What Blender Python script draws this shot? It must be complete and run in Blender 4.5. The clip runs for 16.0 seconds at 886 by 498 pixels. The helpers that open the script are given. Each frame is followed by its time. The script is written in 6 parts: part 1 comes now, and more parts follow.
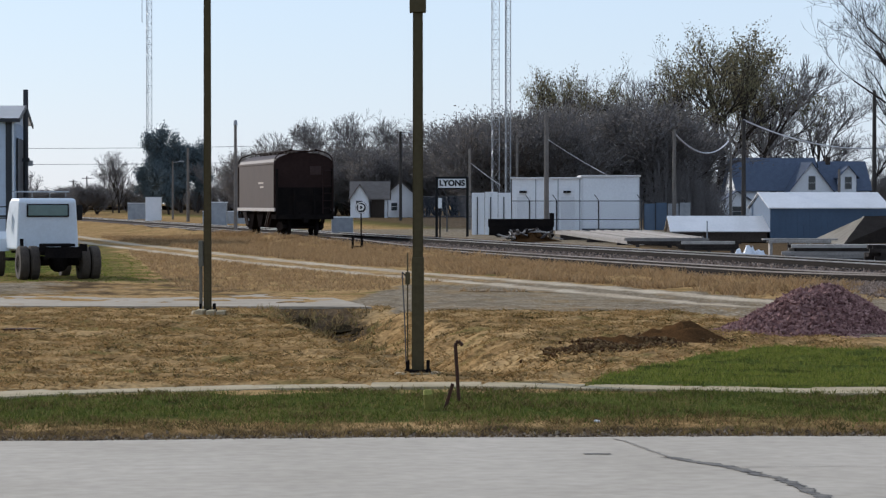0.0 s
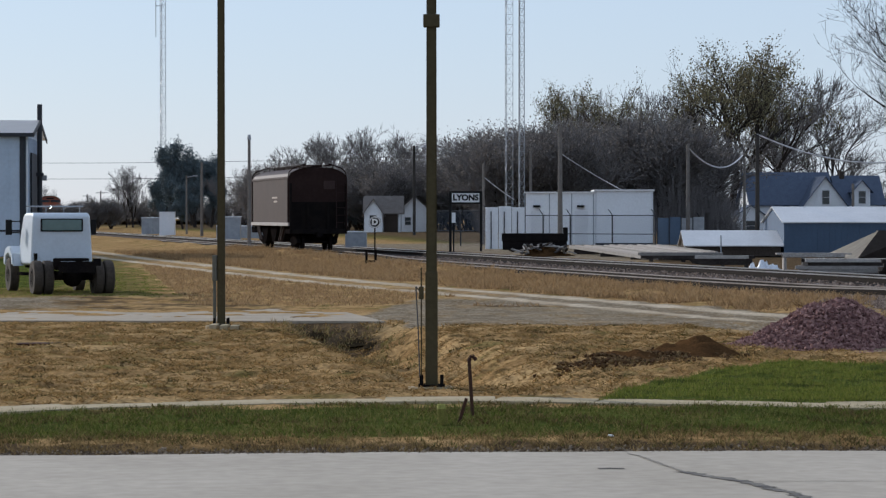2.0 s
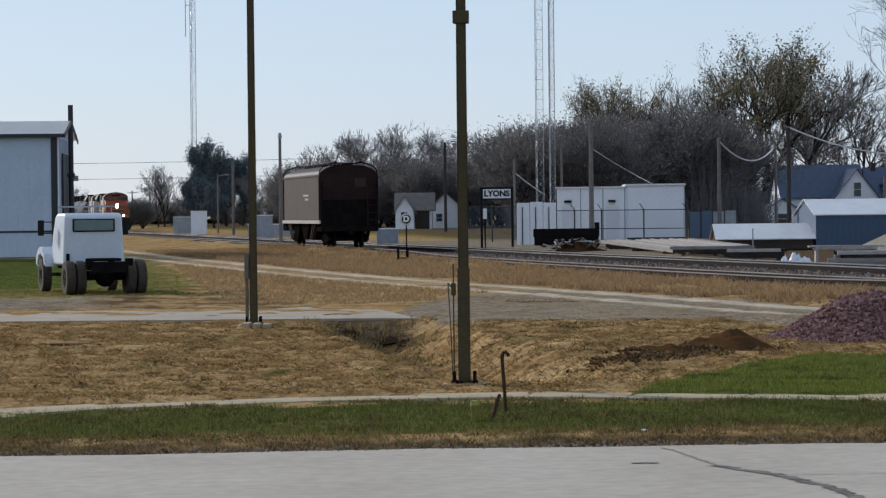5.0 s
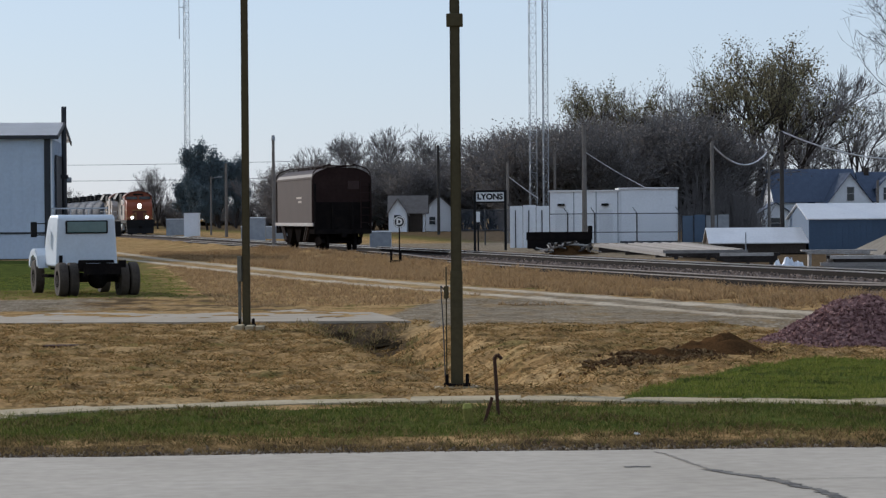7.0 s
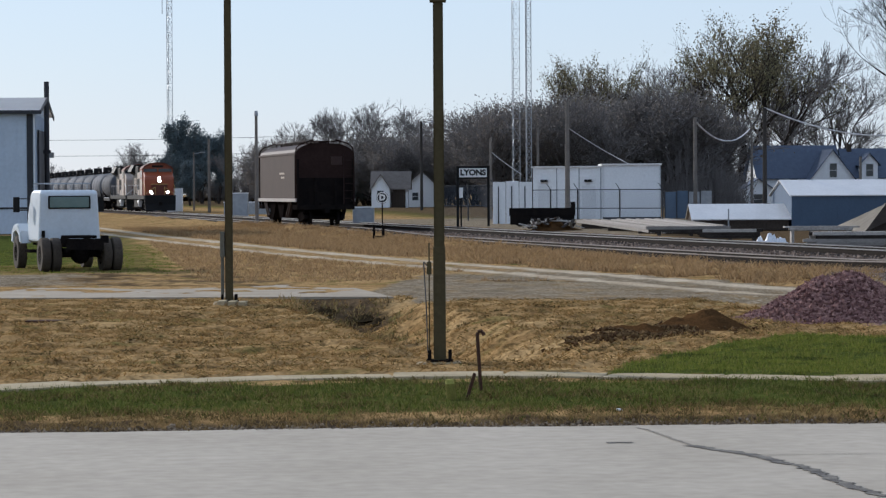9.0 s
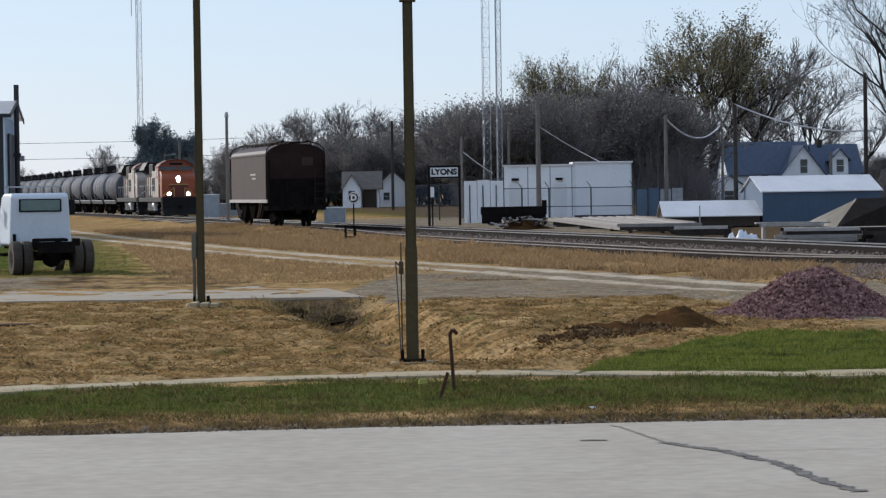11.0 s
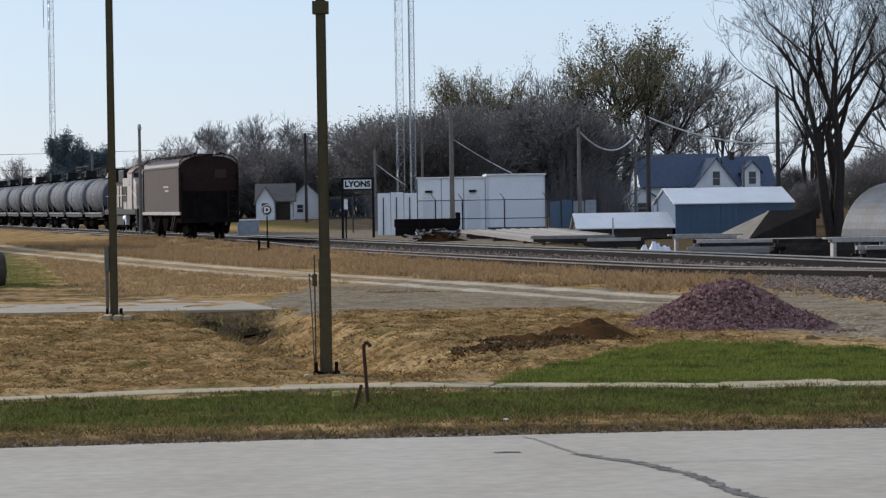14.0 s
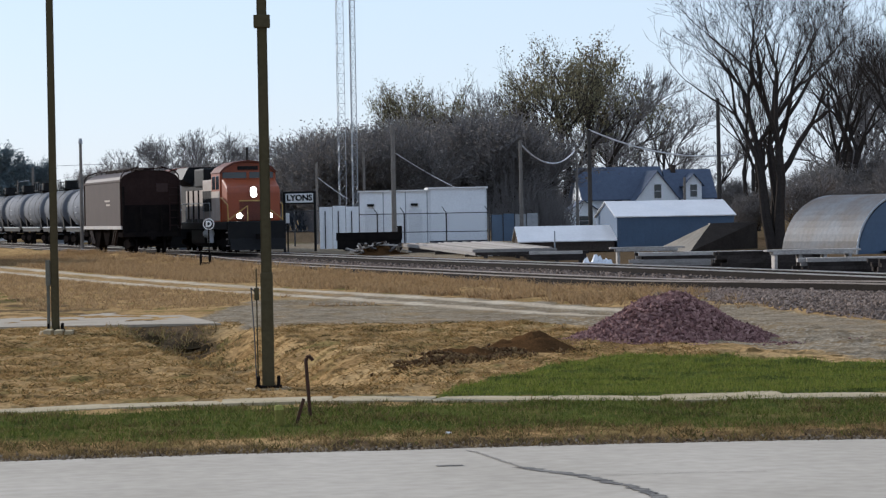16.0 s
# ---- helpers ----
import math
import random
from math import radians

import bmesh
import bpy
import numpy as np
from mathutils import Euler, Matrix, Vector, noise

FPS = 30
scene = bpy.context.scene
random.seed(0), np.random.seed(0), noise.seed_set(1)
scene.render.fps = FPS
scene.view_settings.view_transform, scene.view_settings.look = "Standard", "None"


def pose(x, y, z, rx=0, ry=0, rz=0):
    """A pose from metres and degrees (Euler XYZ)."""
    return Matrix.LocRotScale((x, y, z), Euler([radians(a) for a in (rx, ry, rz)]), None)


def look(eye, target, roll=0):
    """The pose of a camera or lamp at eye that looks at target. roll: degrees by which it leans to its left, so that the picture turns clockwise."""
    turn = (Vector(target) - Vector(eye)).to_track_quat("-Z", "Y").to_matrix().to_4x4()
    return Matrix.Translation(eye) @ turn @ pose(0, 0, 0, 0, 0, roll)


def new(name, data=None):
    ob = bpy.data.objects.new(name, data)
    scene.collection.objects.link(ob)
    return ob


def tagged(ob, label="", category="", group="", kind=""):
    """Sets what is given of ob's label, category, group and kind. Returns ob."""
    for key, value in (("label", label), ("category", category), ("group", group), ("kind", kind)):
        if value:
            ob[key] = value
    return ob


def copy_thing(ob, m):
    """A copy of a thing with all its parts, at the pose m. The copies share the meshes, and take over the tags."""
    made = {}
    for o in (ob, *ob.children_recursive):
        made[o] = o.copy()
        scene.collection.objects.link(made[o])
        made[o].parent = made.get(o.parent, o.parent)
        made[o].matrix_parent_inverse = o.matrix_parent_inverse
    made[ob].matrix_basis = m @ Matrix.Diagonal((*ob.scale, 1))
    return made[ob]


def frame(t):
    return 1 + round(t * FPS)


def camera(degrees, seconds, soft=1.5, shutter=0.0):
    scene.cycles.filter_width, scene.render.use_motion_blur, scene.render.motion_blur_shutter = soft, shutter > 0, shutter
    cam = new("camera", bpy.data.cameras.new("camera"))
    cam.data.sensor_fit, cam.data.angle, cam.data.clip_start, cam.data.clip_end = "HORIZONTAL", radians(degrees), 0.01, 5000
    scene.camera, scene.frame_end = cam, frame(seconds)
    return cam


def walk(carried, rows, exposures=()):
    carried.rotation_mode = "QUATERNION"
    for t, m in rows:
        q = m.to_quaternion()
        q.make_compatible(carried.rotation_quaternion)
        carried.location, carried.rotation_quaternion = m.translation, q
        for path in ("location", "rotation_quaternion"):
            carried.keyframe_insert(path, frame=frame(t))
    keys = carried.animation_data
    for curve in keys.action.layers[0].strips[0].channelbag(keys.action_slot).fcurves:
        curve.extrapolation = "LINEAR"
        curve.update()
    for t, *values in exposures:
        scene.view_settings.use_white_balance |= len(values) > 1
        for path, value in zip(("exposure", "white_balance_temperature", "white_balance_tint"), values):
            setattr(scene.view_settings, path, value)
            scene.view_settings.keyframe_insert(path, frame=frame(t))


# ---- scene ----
from functools import partial

# ---- camera: a person stands across the road and pans ----
EYE = 2.35
cam = camera(17.0, 16.0, 1.3)
ROWS = [
    (0.0, 0.000, -0.906, 0.000),
    (0.5, 0.478, -0.742, -0.044),
    (1.0, 0.451, -0.713, 0.037),
    (1.5, 0.349, -0.588, 0.014),
    (2.0, 0.264, -0.626, 0.019),
    (2.5, 0.414, -0.845, 0.256),
    (3.0, 0.834, -0.861, 0.336),
    (3.5, 0.973, -0.817, 0.367),
    (4.0, 1.027, -0.853, 0.410),
    (4.2, 0.908, -0.782, 0.740),
    (6.5, 0.767, -0.652, 0.332),
    (7.0, 0.736, -0.637, 0.424),
    (7.5, 0.403, -0.924, 0.420),
    (8.0, 0.304, -0.977, 0.332),
    (8.5, 0.147, -1.067, 0.303),
    (8.7, 0.328, -1.109, 0.248),
    (10.8, 0.101, -1.072, 0.902),
    (11.0, -0.149, -1.123, 0.879),
    (11.5, -0.226, -1.058, 0.655),
    (12.0, -0.575, -1.094, 0.625),
    (12.5, -0.716, -0.943, 0.547),
    (13.0, -0.734, -0.625, 0.555),
    (13.5, -1.061, -0.690, 0.852),
    (14.0, -1.820, -0.913, 0.909),
    (14.5, -2.044, -0.948, 0.938),
    (15.0, -2.322, -0.887, 0.930),
    (15.5, -2.678, -0.861, 0.947),
    (16.0, -2.943, -0.672, 1.051),
]
walk(cam, [(t, pose(0, 0, EYE, 90 + pitch, roll, yaw)) for t, yaw, pitch, roll in ROWS],
     [(0.0, 0.25, 5750, 13), (0.5, 0.16, 5750, 13), (2.0, 0.06, 5750, 13), (3.5, 0.08, 5750, 13), (7.0, 0.02, 5750, 13), (8.6, 0.17, 5750, 13), (11.0, 0.20, 5750, 13), (12.5, 0.20, 5750, 13), (13.5, 0.12, 5750, 13), (14.5, 0.25, 5750, 13), (16.0, 0.33, 5750, 13)])

# ---- light: low autumn sun from the left and ahead, thin haze ----
SUN_EL, SUN_AZ = 20.0, -42.0   # degrees; azimuth from +y towards +x
world = bpy.data.worlds.new("world")
scene.world = world
world.use_nodes = True
wn = world.node_tree.nodes
sky = wn.new("ShaderNodeTexSky")
sky.sky_type = "NISHITA"
sky.sun_disc = False
sky.sun_elevation = radians(SUN_EL)
sky.sun_rotation = radians(SUN_AZ)
sky.dust_density = 0.3
sky.air_density = 1.0
sky.ozone_density = 2.0
bg = wn["Background"]
bg.inputs["Strength"].default_value = 0.075
haze = wn.new("ShaderNodeMix")   # thin even cloud veil over the clear sky
haze.data_type = "RGBA"
haze.inputs["Factor"].default_value = 0.6
haze.inputs["B"].default_value = (8.7, 9.8, 11.0, 1)
world.node_tree.links.new(sky.outputs[0], haze.inputs["A"])
world.node_tree.links.new(haze.outputs["Result"], bg.inputs[0])
sun = new("sun", bpy.data.lights.new("sun", "SUN"))
sun.data.energy, sun.data.angle, sun.data.color = 3.4, radians(0.6), (1.0, 0.90, 0.74)
sd = Vector((math.sin(radians(SUN_AZ)) * math.cos(radians(SUN_EL)), math.cos(radians(SUN_AZ)) * math.cos(radians(SUN_EL)), math.sin(radians(SUN_EL))))
sun.matrix_world = look((0, 0, 60), Vector((0, 0, 60)) - sd)


# ---- materials ----
def mat(name, color, rough=0.8, metal=0.0, second=None, scale=4.0, mix=0.5, fine=0.25, bump=0.15, spec=0.5, emit=0.0, random_tint=0.0, through_light=0.0):
    m = bpy.data.materials.new(name)
    m.use_nodes = True
    nt = m.node_tree
    n, link = nt.nodes, nt.links.new
    b = n["Principled BSDF"]
    b.inputs["Roughness"].default_value = rough
    b.inputs["Metallic"].default_value = metal
    b.inputs["Specular IOR Level"].default_value = spec
    tc = n.new("ShaderNodeTexCoord")
    big = n.new("ShaderNodeTexNoise")
    big.inputs["Scale"].default_value = scale
    big.inputs["Detail"].default_value = 4
    small = n.new("ShaderNodeTexNoise")
    small.inputs["Scale"].default_value = scale * 9
    small.inputs["Detail"].default_value = 3
    link(tc.outputs["Object"], big.inputs["Vector"])
    link(tc.outputs["Object"], small.inputs["Vector"])
    ramp = n.new("ShaderNodeMapRange")
    ramp.inputs["From Min"].default_value, ramp.inputs["From Max"].default_value = 0.35, 0.65
    ramp.inputs["To Max"].default_value = mix
    link(big.outputs["Fac"], ramp.inputs["Value"])
    mx = n.new("ShaderNodeMix")
    mx.data_type = "RGBA"
    mx.inputs["A"].default_value = (*color, 1)
    mx.inputs["B"].default_value = (*(second or [c * 0.6 for c in color]), 1)
    link(ramp.outputs[0], mx.inputs["Factor"])
    hs = n.new("ShaderNodeHueSaturation")
    val = n.new("ShaderNodeMapRange")
    val.inputs["From Min"].default_value, val.inputs["From Max"].default_value = 0.3, 0.7
    val.inputs["To Min"].default_value, val.inputs["To Max"].default_value = 1 - fine, 1 + fine
    link(small.outputs["Fac"], val.inputs["Value"])
    link(mx.outputs["Result"], hs.inputs["Color"])
    if random_tint:
        oi = n.new("ShaderNodeObjectInfo")
        rv = n.new("ShaderNodeMapRange")
        rv.inputs["To Min"].default_value, rv.inputs["To Max"].default_value = 1 - random_tint, 1 + random_tint
        link(oi.outputs["Random"], rv.inputs["Value"])
        mu = n.new("ShaderNodeMath")
        mu.operation = "MULTIPLY"
        link(val.outputs[0], mu.inputs[0])
        link(rv.outputs[0], mu.inputs[1])
        link(mu.outputs[0], hs.inputs["Value"])
    else:
        link(val.outputs[0], hs.inputs["Value"])
    link(hs.outputs[0], b.inputs["Base Color"])
    if bump:
        bp = n.new("ShaderNodeBump")
        bp.inputs["Strength"].default_value = bump
        bp.inputs["Distance"].default_value = 0.02
        link(small.outputs["Fac"], bp.inputs["Height"])
        link(bp.outputs[0], b.inputs["Normal"])
    if through_light:
        tr = n.new("ShaderNodeBsdfTranslucent")
        link(hs.outputs[0], tr.inputs["Color"])
        ms = n.new("ShaderNodeMixShader")
        ms.inputs[0].default_value = through_light
        link(b.outputs[0], ms.inputs[1])
        link(tr.outputs[0], ms.inputs[2])
        link(ms.outputs[0], n["Material Output"].inputs["Surface"])
    if emit:
        b.inputs["Emission Color"].default_value = (*color, 1)
        b.inputs["Emission Strength"].default_value = emit
    return m


M = dict(
    concrete=mat("road_concrete", (0.425, 0.376, 0.308), 0.95, second=(0.355, 0.312, 0.25), scale=0.55, mix=0.7, fine=0.09, bump=0.1, spec=0.12),
    walk=mat("sidewalk_concrete", (0.43, 0.35, 0.225), 0.95, second=(0.29, 0.235, 0.135), scale=1.2, mix=0.7, fine=0.12, spec=0.1),
    slab=mat("slab_concrete", (0.37, 0.315, 0.24), 0.95, second=(0.27, 0.225, 0.165), scale=0.8, mix=0.6, fine=0.1, spec=0.1),
    tar=mat("tar_patch", (0.10, 0.092, 0.084), 0.85, second=(0.22, 0.20, 0.17), scale=5, mix=0.9, spec=0.1),
    hairline=mat("dusty_hairline_crack", (0.29, 0.26, 0.22), 0.9, second=(0.20, 0.18, 0.15), scale=5, mix=0.8, spec=0.1),
    steel=mat("rail_steel", (0.022, 0.017, 0.014), 0.8, 0.0, second=(0.015, 0.012, 0.010), scale=2, spec=0.03),
    railtop=mat("rail_head_polished", (0.62, 0.60, 0.58), 0.28, 0.9, scale=1, fine=0.05, bump=0),
    railrust=mat("rail_head_rusty", (0.12, 0.095, 0.08), 0.55, 0.3, second=(0.22, 0.19, 0.17), scale=0.4, mix=0.9, fine=0.1, bump=0),
    tie=mat("creosote_wood", (0.034, 0.028, 0.025), 0.9, second=(0.07, 0.06, 0.053), scale=1.5, random_tint=0.35, spec=0.05),
    ballast=mat("ballast_stone", (0.27, 0.235, 0.22), 0.95, second=(0.17, 0.15, 0.14), scale=5, fine=0.4, bump=0.6, spec=0.05),
    pink=mat("pink_quartzite", (0.22, 0.125, 0.115), 0.9, second=(0.14, 0.078, 0.072), scale=3, fine=0.35, random_tint=0.45, spec=0.05),
    dirt=mat("fresh_dirt", (0.085, 0.045, 0.019), 0.95, second=(0.04, 0.022, 0.010), scale=4, fine=0.35, bump=0.6, spec=0.0),
    # near-black soil for the clods that stand in for culvert shadow
    soil=mat("shadow_dark_soil", (0.050, 0.036, 0.020), 0.95, second=(0.026, 0.019, 0.011), scale=5, fine=0.35, bump=0.6, spec=0.0),
    polemetal=mat("bronze_painted_steel", (0.078, 0.064, 0.034), 0.8, 0.0, second=(0.058, 0.048, 0.027), scale=2, fine=0.1, bump=0.03, spec=0.08),
    galv=mat("galvanised_steel", (0.40, 0.42, 0.44), 0.5, 0.5, scale=3, fine=0.1, bump=0.03),
    rust=mat("rusty_pipe", (0.055, 0.030, 0.022), 0.8, second=(0.10, 0.045, 0.025), scale=14, spec=0.1),
    black=mat("black_paint", (0.012, 0.012, 0.013), 0.6, second=(0.018, 0.017, 0.015), scale=3, spec=0.1),
    dark=mat("dark_undercarriage", (0.010, 0.009, 0.009), 0.9, second=(0.02, 0.016, 0.014), scale=3, spec=0.0),
    rubber=mat("dusty_rubber", (0.055, 0.045, 0.037), 0.9, second=(0.10, 0.08, 0.06), scale=4, spec=0.15),
    white=mat("white_paint", (0.72, 0.73, 0.74), 0.45, second=(0.62, 0.63, 0.65), scale=1.2, mix=0.5, fine=0.04, bump=0.03),
    truckwhite=mat("truck_white_paint", (0.58, 0.63, 0.68), 0.4, second=(0.50, 0.54, 0.57), scale=1.5, mix=0.5, fine=0.04, bump=0.02),
    whitewall=mat("white_siding", (0.82, 0.83, 0.84), 0.6, second=(0.74, 0.75, 0.76), scale=0.8, mix=0.5, fine=0.05, spec=0.25),
    metalwall=mat("pale_blue_steel_siding", (0.50, 0.57, 0.66), 0.5, second=(0.44, 0.50, 0.58), scale=0.6, fine=0.05, spec=0.25),
    metalroof=mat("pale_steel_roof", (0.74, 0.72, 0.70), 0.35, 0.2, second=(0.62, 0.60, 0.58), scale=0.8, fine=0.05),
    trim=mat("dark_trim", (0.022, 0.024, 0.030), 0.6, scale=2),
    blueroof=mat("blue_grey_shingle", (0.10, 0.125, 0.175), 0.85, second=(0.075, 0.09, 0.13), scale=2, fine=0.2, spec=0.15),
    blueshed=mat("blue_steel_siding", (0.088, 0.13, 0.195), 0.6, second=(0.075, 0.108, 0.16), scale=0.8, fine=0.06, spec=0.2),
    tanroof=mat("tan_roof", (0.46, 0.41, 0.34), 0.8, scale=1, fine=0.1, spec=0.1),
    brownwall=mat("dark_brown_siding", (0.07, 0.055, 0.045), 0.9, scale=1, spec=0.1),
    shingle=mat("brown_shingle", (0.20, 0.175, 0.155), 0.9, scale=2, fine=0.2, spec=0.1),
    glass=mat("dark_window_glass", (0.03, 0.04, 0.05), 0.08, scale=1, fine=0.02, bump=0),
    cabglass=mat("green_tinted_glass", (0.13, 0.20, 0.19), 0.12, scale=1, fine=0.05, bump=0),
    # hopper car brown, darkened as the shaded tone for ends and fittings
    hopper=mat("weathered_brown_paint_shaded", (0.022, 0.012, 0.0105), 0.75, second=(0.034, 0.02, 0.017), scale=0.9, fine=0.12, spec=0.1),
    hopperlight=mat("grey_primer_stripe", (0.42, 0.39, 0.37), 0.7, scale=2, spec=0.15),
    # the same car brown, paled as the sunlit tone for the sides
    hoppergrey=mat("weathered_brown_paint_sunlit", (0.056, 0.036, 0.032), 0.55, second=(0.040, 0.027, 0.024), scale=0.9, fine=0.12, bump=0.03, spec=0.08),
    tank=mat("black_tank_paint", (0.105, 0.114, 0.132), 0.8, second=(0.07, 0.076, 0.088), scale=0.9, fine=0.1, bump=0.02, spec=0.1, random_tint=0.25),
    orange=mat("loco_orange_paint", (0.26, 0.052, 0.012), 0.5, second=(0.18, 0.038, 0.012), scale=1.2, fine=0.06, bump=0.02),
    cream=mat("weathered_cream_paint", (0.36, 0.30, 0.255), 0.65, second=(0.22, 0.175, 0.145), scale=1.2, fine=0.08),
    redroof=mat("dull_red_roof_paint", (0.13, 0.042, 0.028), 0.7, second=(0.08, 0.035, 0.028), scale=1.5, spec=0.2),
    yellow=mat("yellow_rail_paint", (0.42, 0.27, 0.07), 0.5, scale=4),
    lamp=mat("headlight_glow", (1.0, 0.90, 0.72), 0.3, emit=14.0, bump=0, fine=0.0, mix=0.0),
    signwhite=mat("sign_white", (0.80, 0.80, 0.78), 0.5, scale=3, fine=0.04, mix=0.2),
    wood=mat("grey_utility_pole_wood", (0.20, 0.18, 0.16), 0.9, second=(0.13, 0.115, 0.10), scale=2.5, fine=0.2, spec=0.1),
    darkwood=mat("dark_utility_pole_wood", (0.055, 0.05, 0.046), 0.9, scale=2.5, fine=0.2, spec=0.1),
    lumber=mat("weathered_lumber", (0.37, 0.34, 0.31), 0.85, second=(0.22, 0.20, 0.18), scale=2, random_tint=0.3, spec=0.15),
    bags=mat("white_plastic_sheet", (0.72, 0.74, 0.78), 0.4, second=(0.55, 0.58, 0.62), scale=6),
    bark=mat("tree_bark", (0.036, 0.031, 0.028), 0.95, second=(0.06, 0.05, 0.044), scale=5, fine=0.3, spec=0.0),
    # twigs greyed so that their colour holds the far haze
    twig=mat("hazed_bare_twigs", (0.195, 0.180, 0.172), 0.95, scale=1, fine=0.2, bump=0, spec=0.0),
    leaf=mat("sparse_autumn_leaves", (0.125, 0.122, 0.062), 0.8, second=(0.15, 0.118, 0.062), scale=0.3, mix=0.9, fine=0.35, bump=0, through_light=0.4),
    # brush brown, greyed likewise for distance haze
    brushleaf=mat("hazed_brown_brush", (0.205, 0.180, 0.155), 0.9, second=(0.15, 0.142, 0.135), scale=0.25, mix=0.9, fine=0.35, bump=0, through_light=0.4),
    # needles lightened and blued: haze mixed into the colour
    conifer=mat("hazed_conifer_needles", (0.105, 0.138, 0.148), 0.9, second=(0.080, 0.105, 0.115), scale=0.5, fine=0.3, bump=0),
    wire=mat("white_insulated_wire", (0.55, 0.55, 0.56), 0.5, bump=0),
    darkwire=mat("dark_wire", (0.05, 0.05, 0.055), 0.6, bump=0),
    quonset=mat("galvanised_corrugated_steel", (0.115, 0.128, 0.145), 0.6, 0.0, second=(0.085, 0.068, 0.055), scale=0.6, mix=0.9, fine=0.15, spec=0.25),
    postgreen=mat("faded_green_marker", (0.19, 0.175, 0.045), 0.85, second=(0.12, 0.105, 0.03), scale=8, spec=0.05),
    postcap=mat("yellow_green_cap", (0.34, 0.33, 0.09), 0.8, scale=8, spec=0.05),
    meterbox=mat("dull_grey_olive_enamel", (0.15, 0.145, 0.115), 0.75, second=(0.11, 0.105, 0.085), scale=4, fine=0.1, spec=0.1),
    grey=mat("grey_enamel", (0.33, 0.35, 0.37), 0.5, scale=3, fine=0.08),
)


# ---- mesh helpers ----
def obj(name, bm, material, parent=None, label="", smooth=False):
    """Links a bmesh as one mesh object; materials: one or a list."""
    me = bpy.data.meshes.new(name)
    bm.to_mesh(me)
    bm.free()
    for m in material if isinstance(material, (list, tuple)) else [material]:
        me.materials.append(m)
    if smooth:
        for p in me.polygons:
            p.use_smooth = True
    ob = new(name, me)
    ob.parent = parent
    return tagged(ob, label)


def part(name, bm, material, parent, label="", smooth=False):
    return obj(name, bm, material, parent, label, smooth)


def raw(name, verts, faces, material, parent=None, label="", smooth=False):
    me = bpy.data.meshes.new(name)
    me.from_pydata(verts, [], faces)
    me.materials.append(material)
    if smooth:
        me.polygons.foreach_set("use_smooth", [True] * len(me.polygons))
    me.update()
    ob = new(name, me)
    ob.parent = parent
    return tagged(ob, label)


def thing(name, m, label, category, group="", kind=""):
    e = new(name)
    e.matrix_basis = m
    e.empty_display_size = 0.3
    return tagged(e, label, category, group, kind)


def box(bm, x0, x1, y0, y1, z0, z1, bevel=0.0, m=None):
    c = Matrix.Translation(((x0 + x1) / 2, (y0 + y1) / 2, (z0 + z1) / 2)) @ Matrix.Diagonal((x1 - x0, y1 - y0, z1 - z0, 1))
    r = bmesh.ops.create_cube(bm, size=1, matrix=(m @ c) if m else c)
    if bevel:
        es = {e for v in r["verts"] for e in v.link_edges}
        bmesh.ops.bevel(bm, geom=list(es), offset=bevel, segments=2, affect="EDGES", profile=0.6)
    return bm


def bx(*a, **k):
    return box(bmesh.new(), *a, **k)


def tube(bm, p0, p1, r0, r1=None, n=10, caps=True):
    p0, p1 = Vector(p0), Vector(p1)
    d = p1 - p0
    m = Matrix.Translation((p0 + p1) / 2) @ d.to_track_quat("Z", "Y").to_matrix().to_4x4()
    bmesh.ops.create_cone(bm, cap_ends=caps, segments=n, radius1=r0, radius2=r0 if r1 is None else r1, depth=d.length, matrix=m)
    return bm


def tb(*a, **k):
    return tube(bmesh.new(), *a, **k)


def prism(bm, profile, y0, y1, axis="y"):
    """A closed outline of (x, z) swept along y (or of (y, z) along x)."""
    put = (lambda a, b, s: (a, s, b)) if axis == "y" else (lambda a, b, s: (s, a, b))
    a = [bm.verts.new(put(p, q, y0)) for p, q in profile]
    b = [bm.verts.new(put(p, q, y1)) for p, q in profile]
    n = len(profile)
    bm.faces.new(a)
    bm.faces.new(b[::-1])
    for i in range(n):
        bm.faces.new((a[i], b[i], b[(i + 1) % n], a[(i + 1) % n]))
    bmesh.ops.recalc_face_normals(bm, faces=bm.faces)
    return bm


def pr(*a, **k):
    return prism(bmesh.new(), *a, **k)


# ---- the tracks' own frame: x away from the viewer's side, y along the track into the distance ----
TH = 11.806
UX, UY = -math.sin(radians(TH)), math.cos(radians(TH))
NX, NY = UY, -UX
MAIN, SIDING = 29.95, 25.25
RAIL = 0.53


def on_track(perp, y, z=0.0):
    """The point of a line at distance perp whose world y is y."""
    a = (y - perp * NY) / UY
    return Vector((perp * NX + a * UX, y, z))


def smooth01(v):
    v = min(max(v, 0.0), 1.0)
    return v * v * (3 - 2 * v)


def rail_z(y):
    return RAIL + 0.07 * smooth01((130 - y) / 50)


def siding_perp(y):
    return SIDING + (MAIN - SIDING) * (min(max(95 - y, 0.0), 43.0) / 43) ** 2


def siding_z(y):
    return rail_z(y) - 0.13 * smooth01((150 - y) / 15) * smooth01((y - 66) / 16)


def edge_y(x):
    """The road's far edge."""
    return 29.6 + 0.09 * x - 0.012 * min(max(x, 0.0), 12.0) ** 2


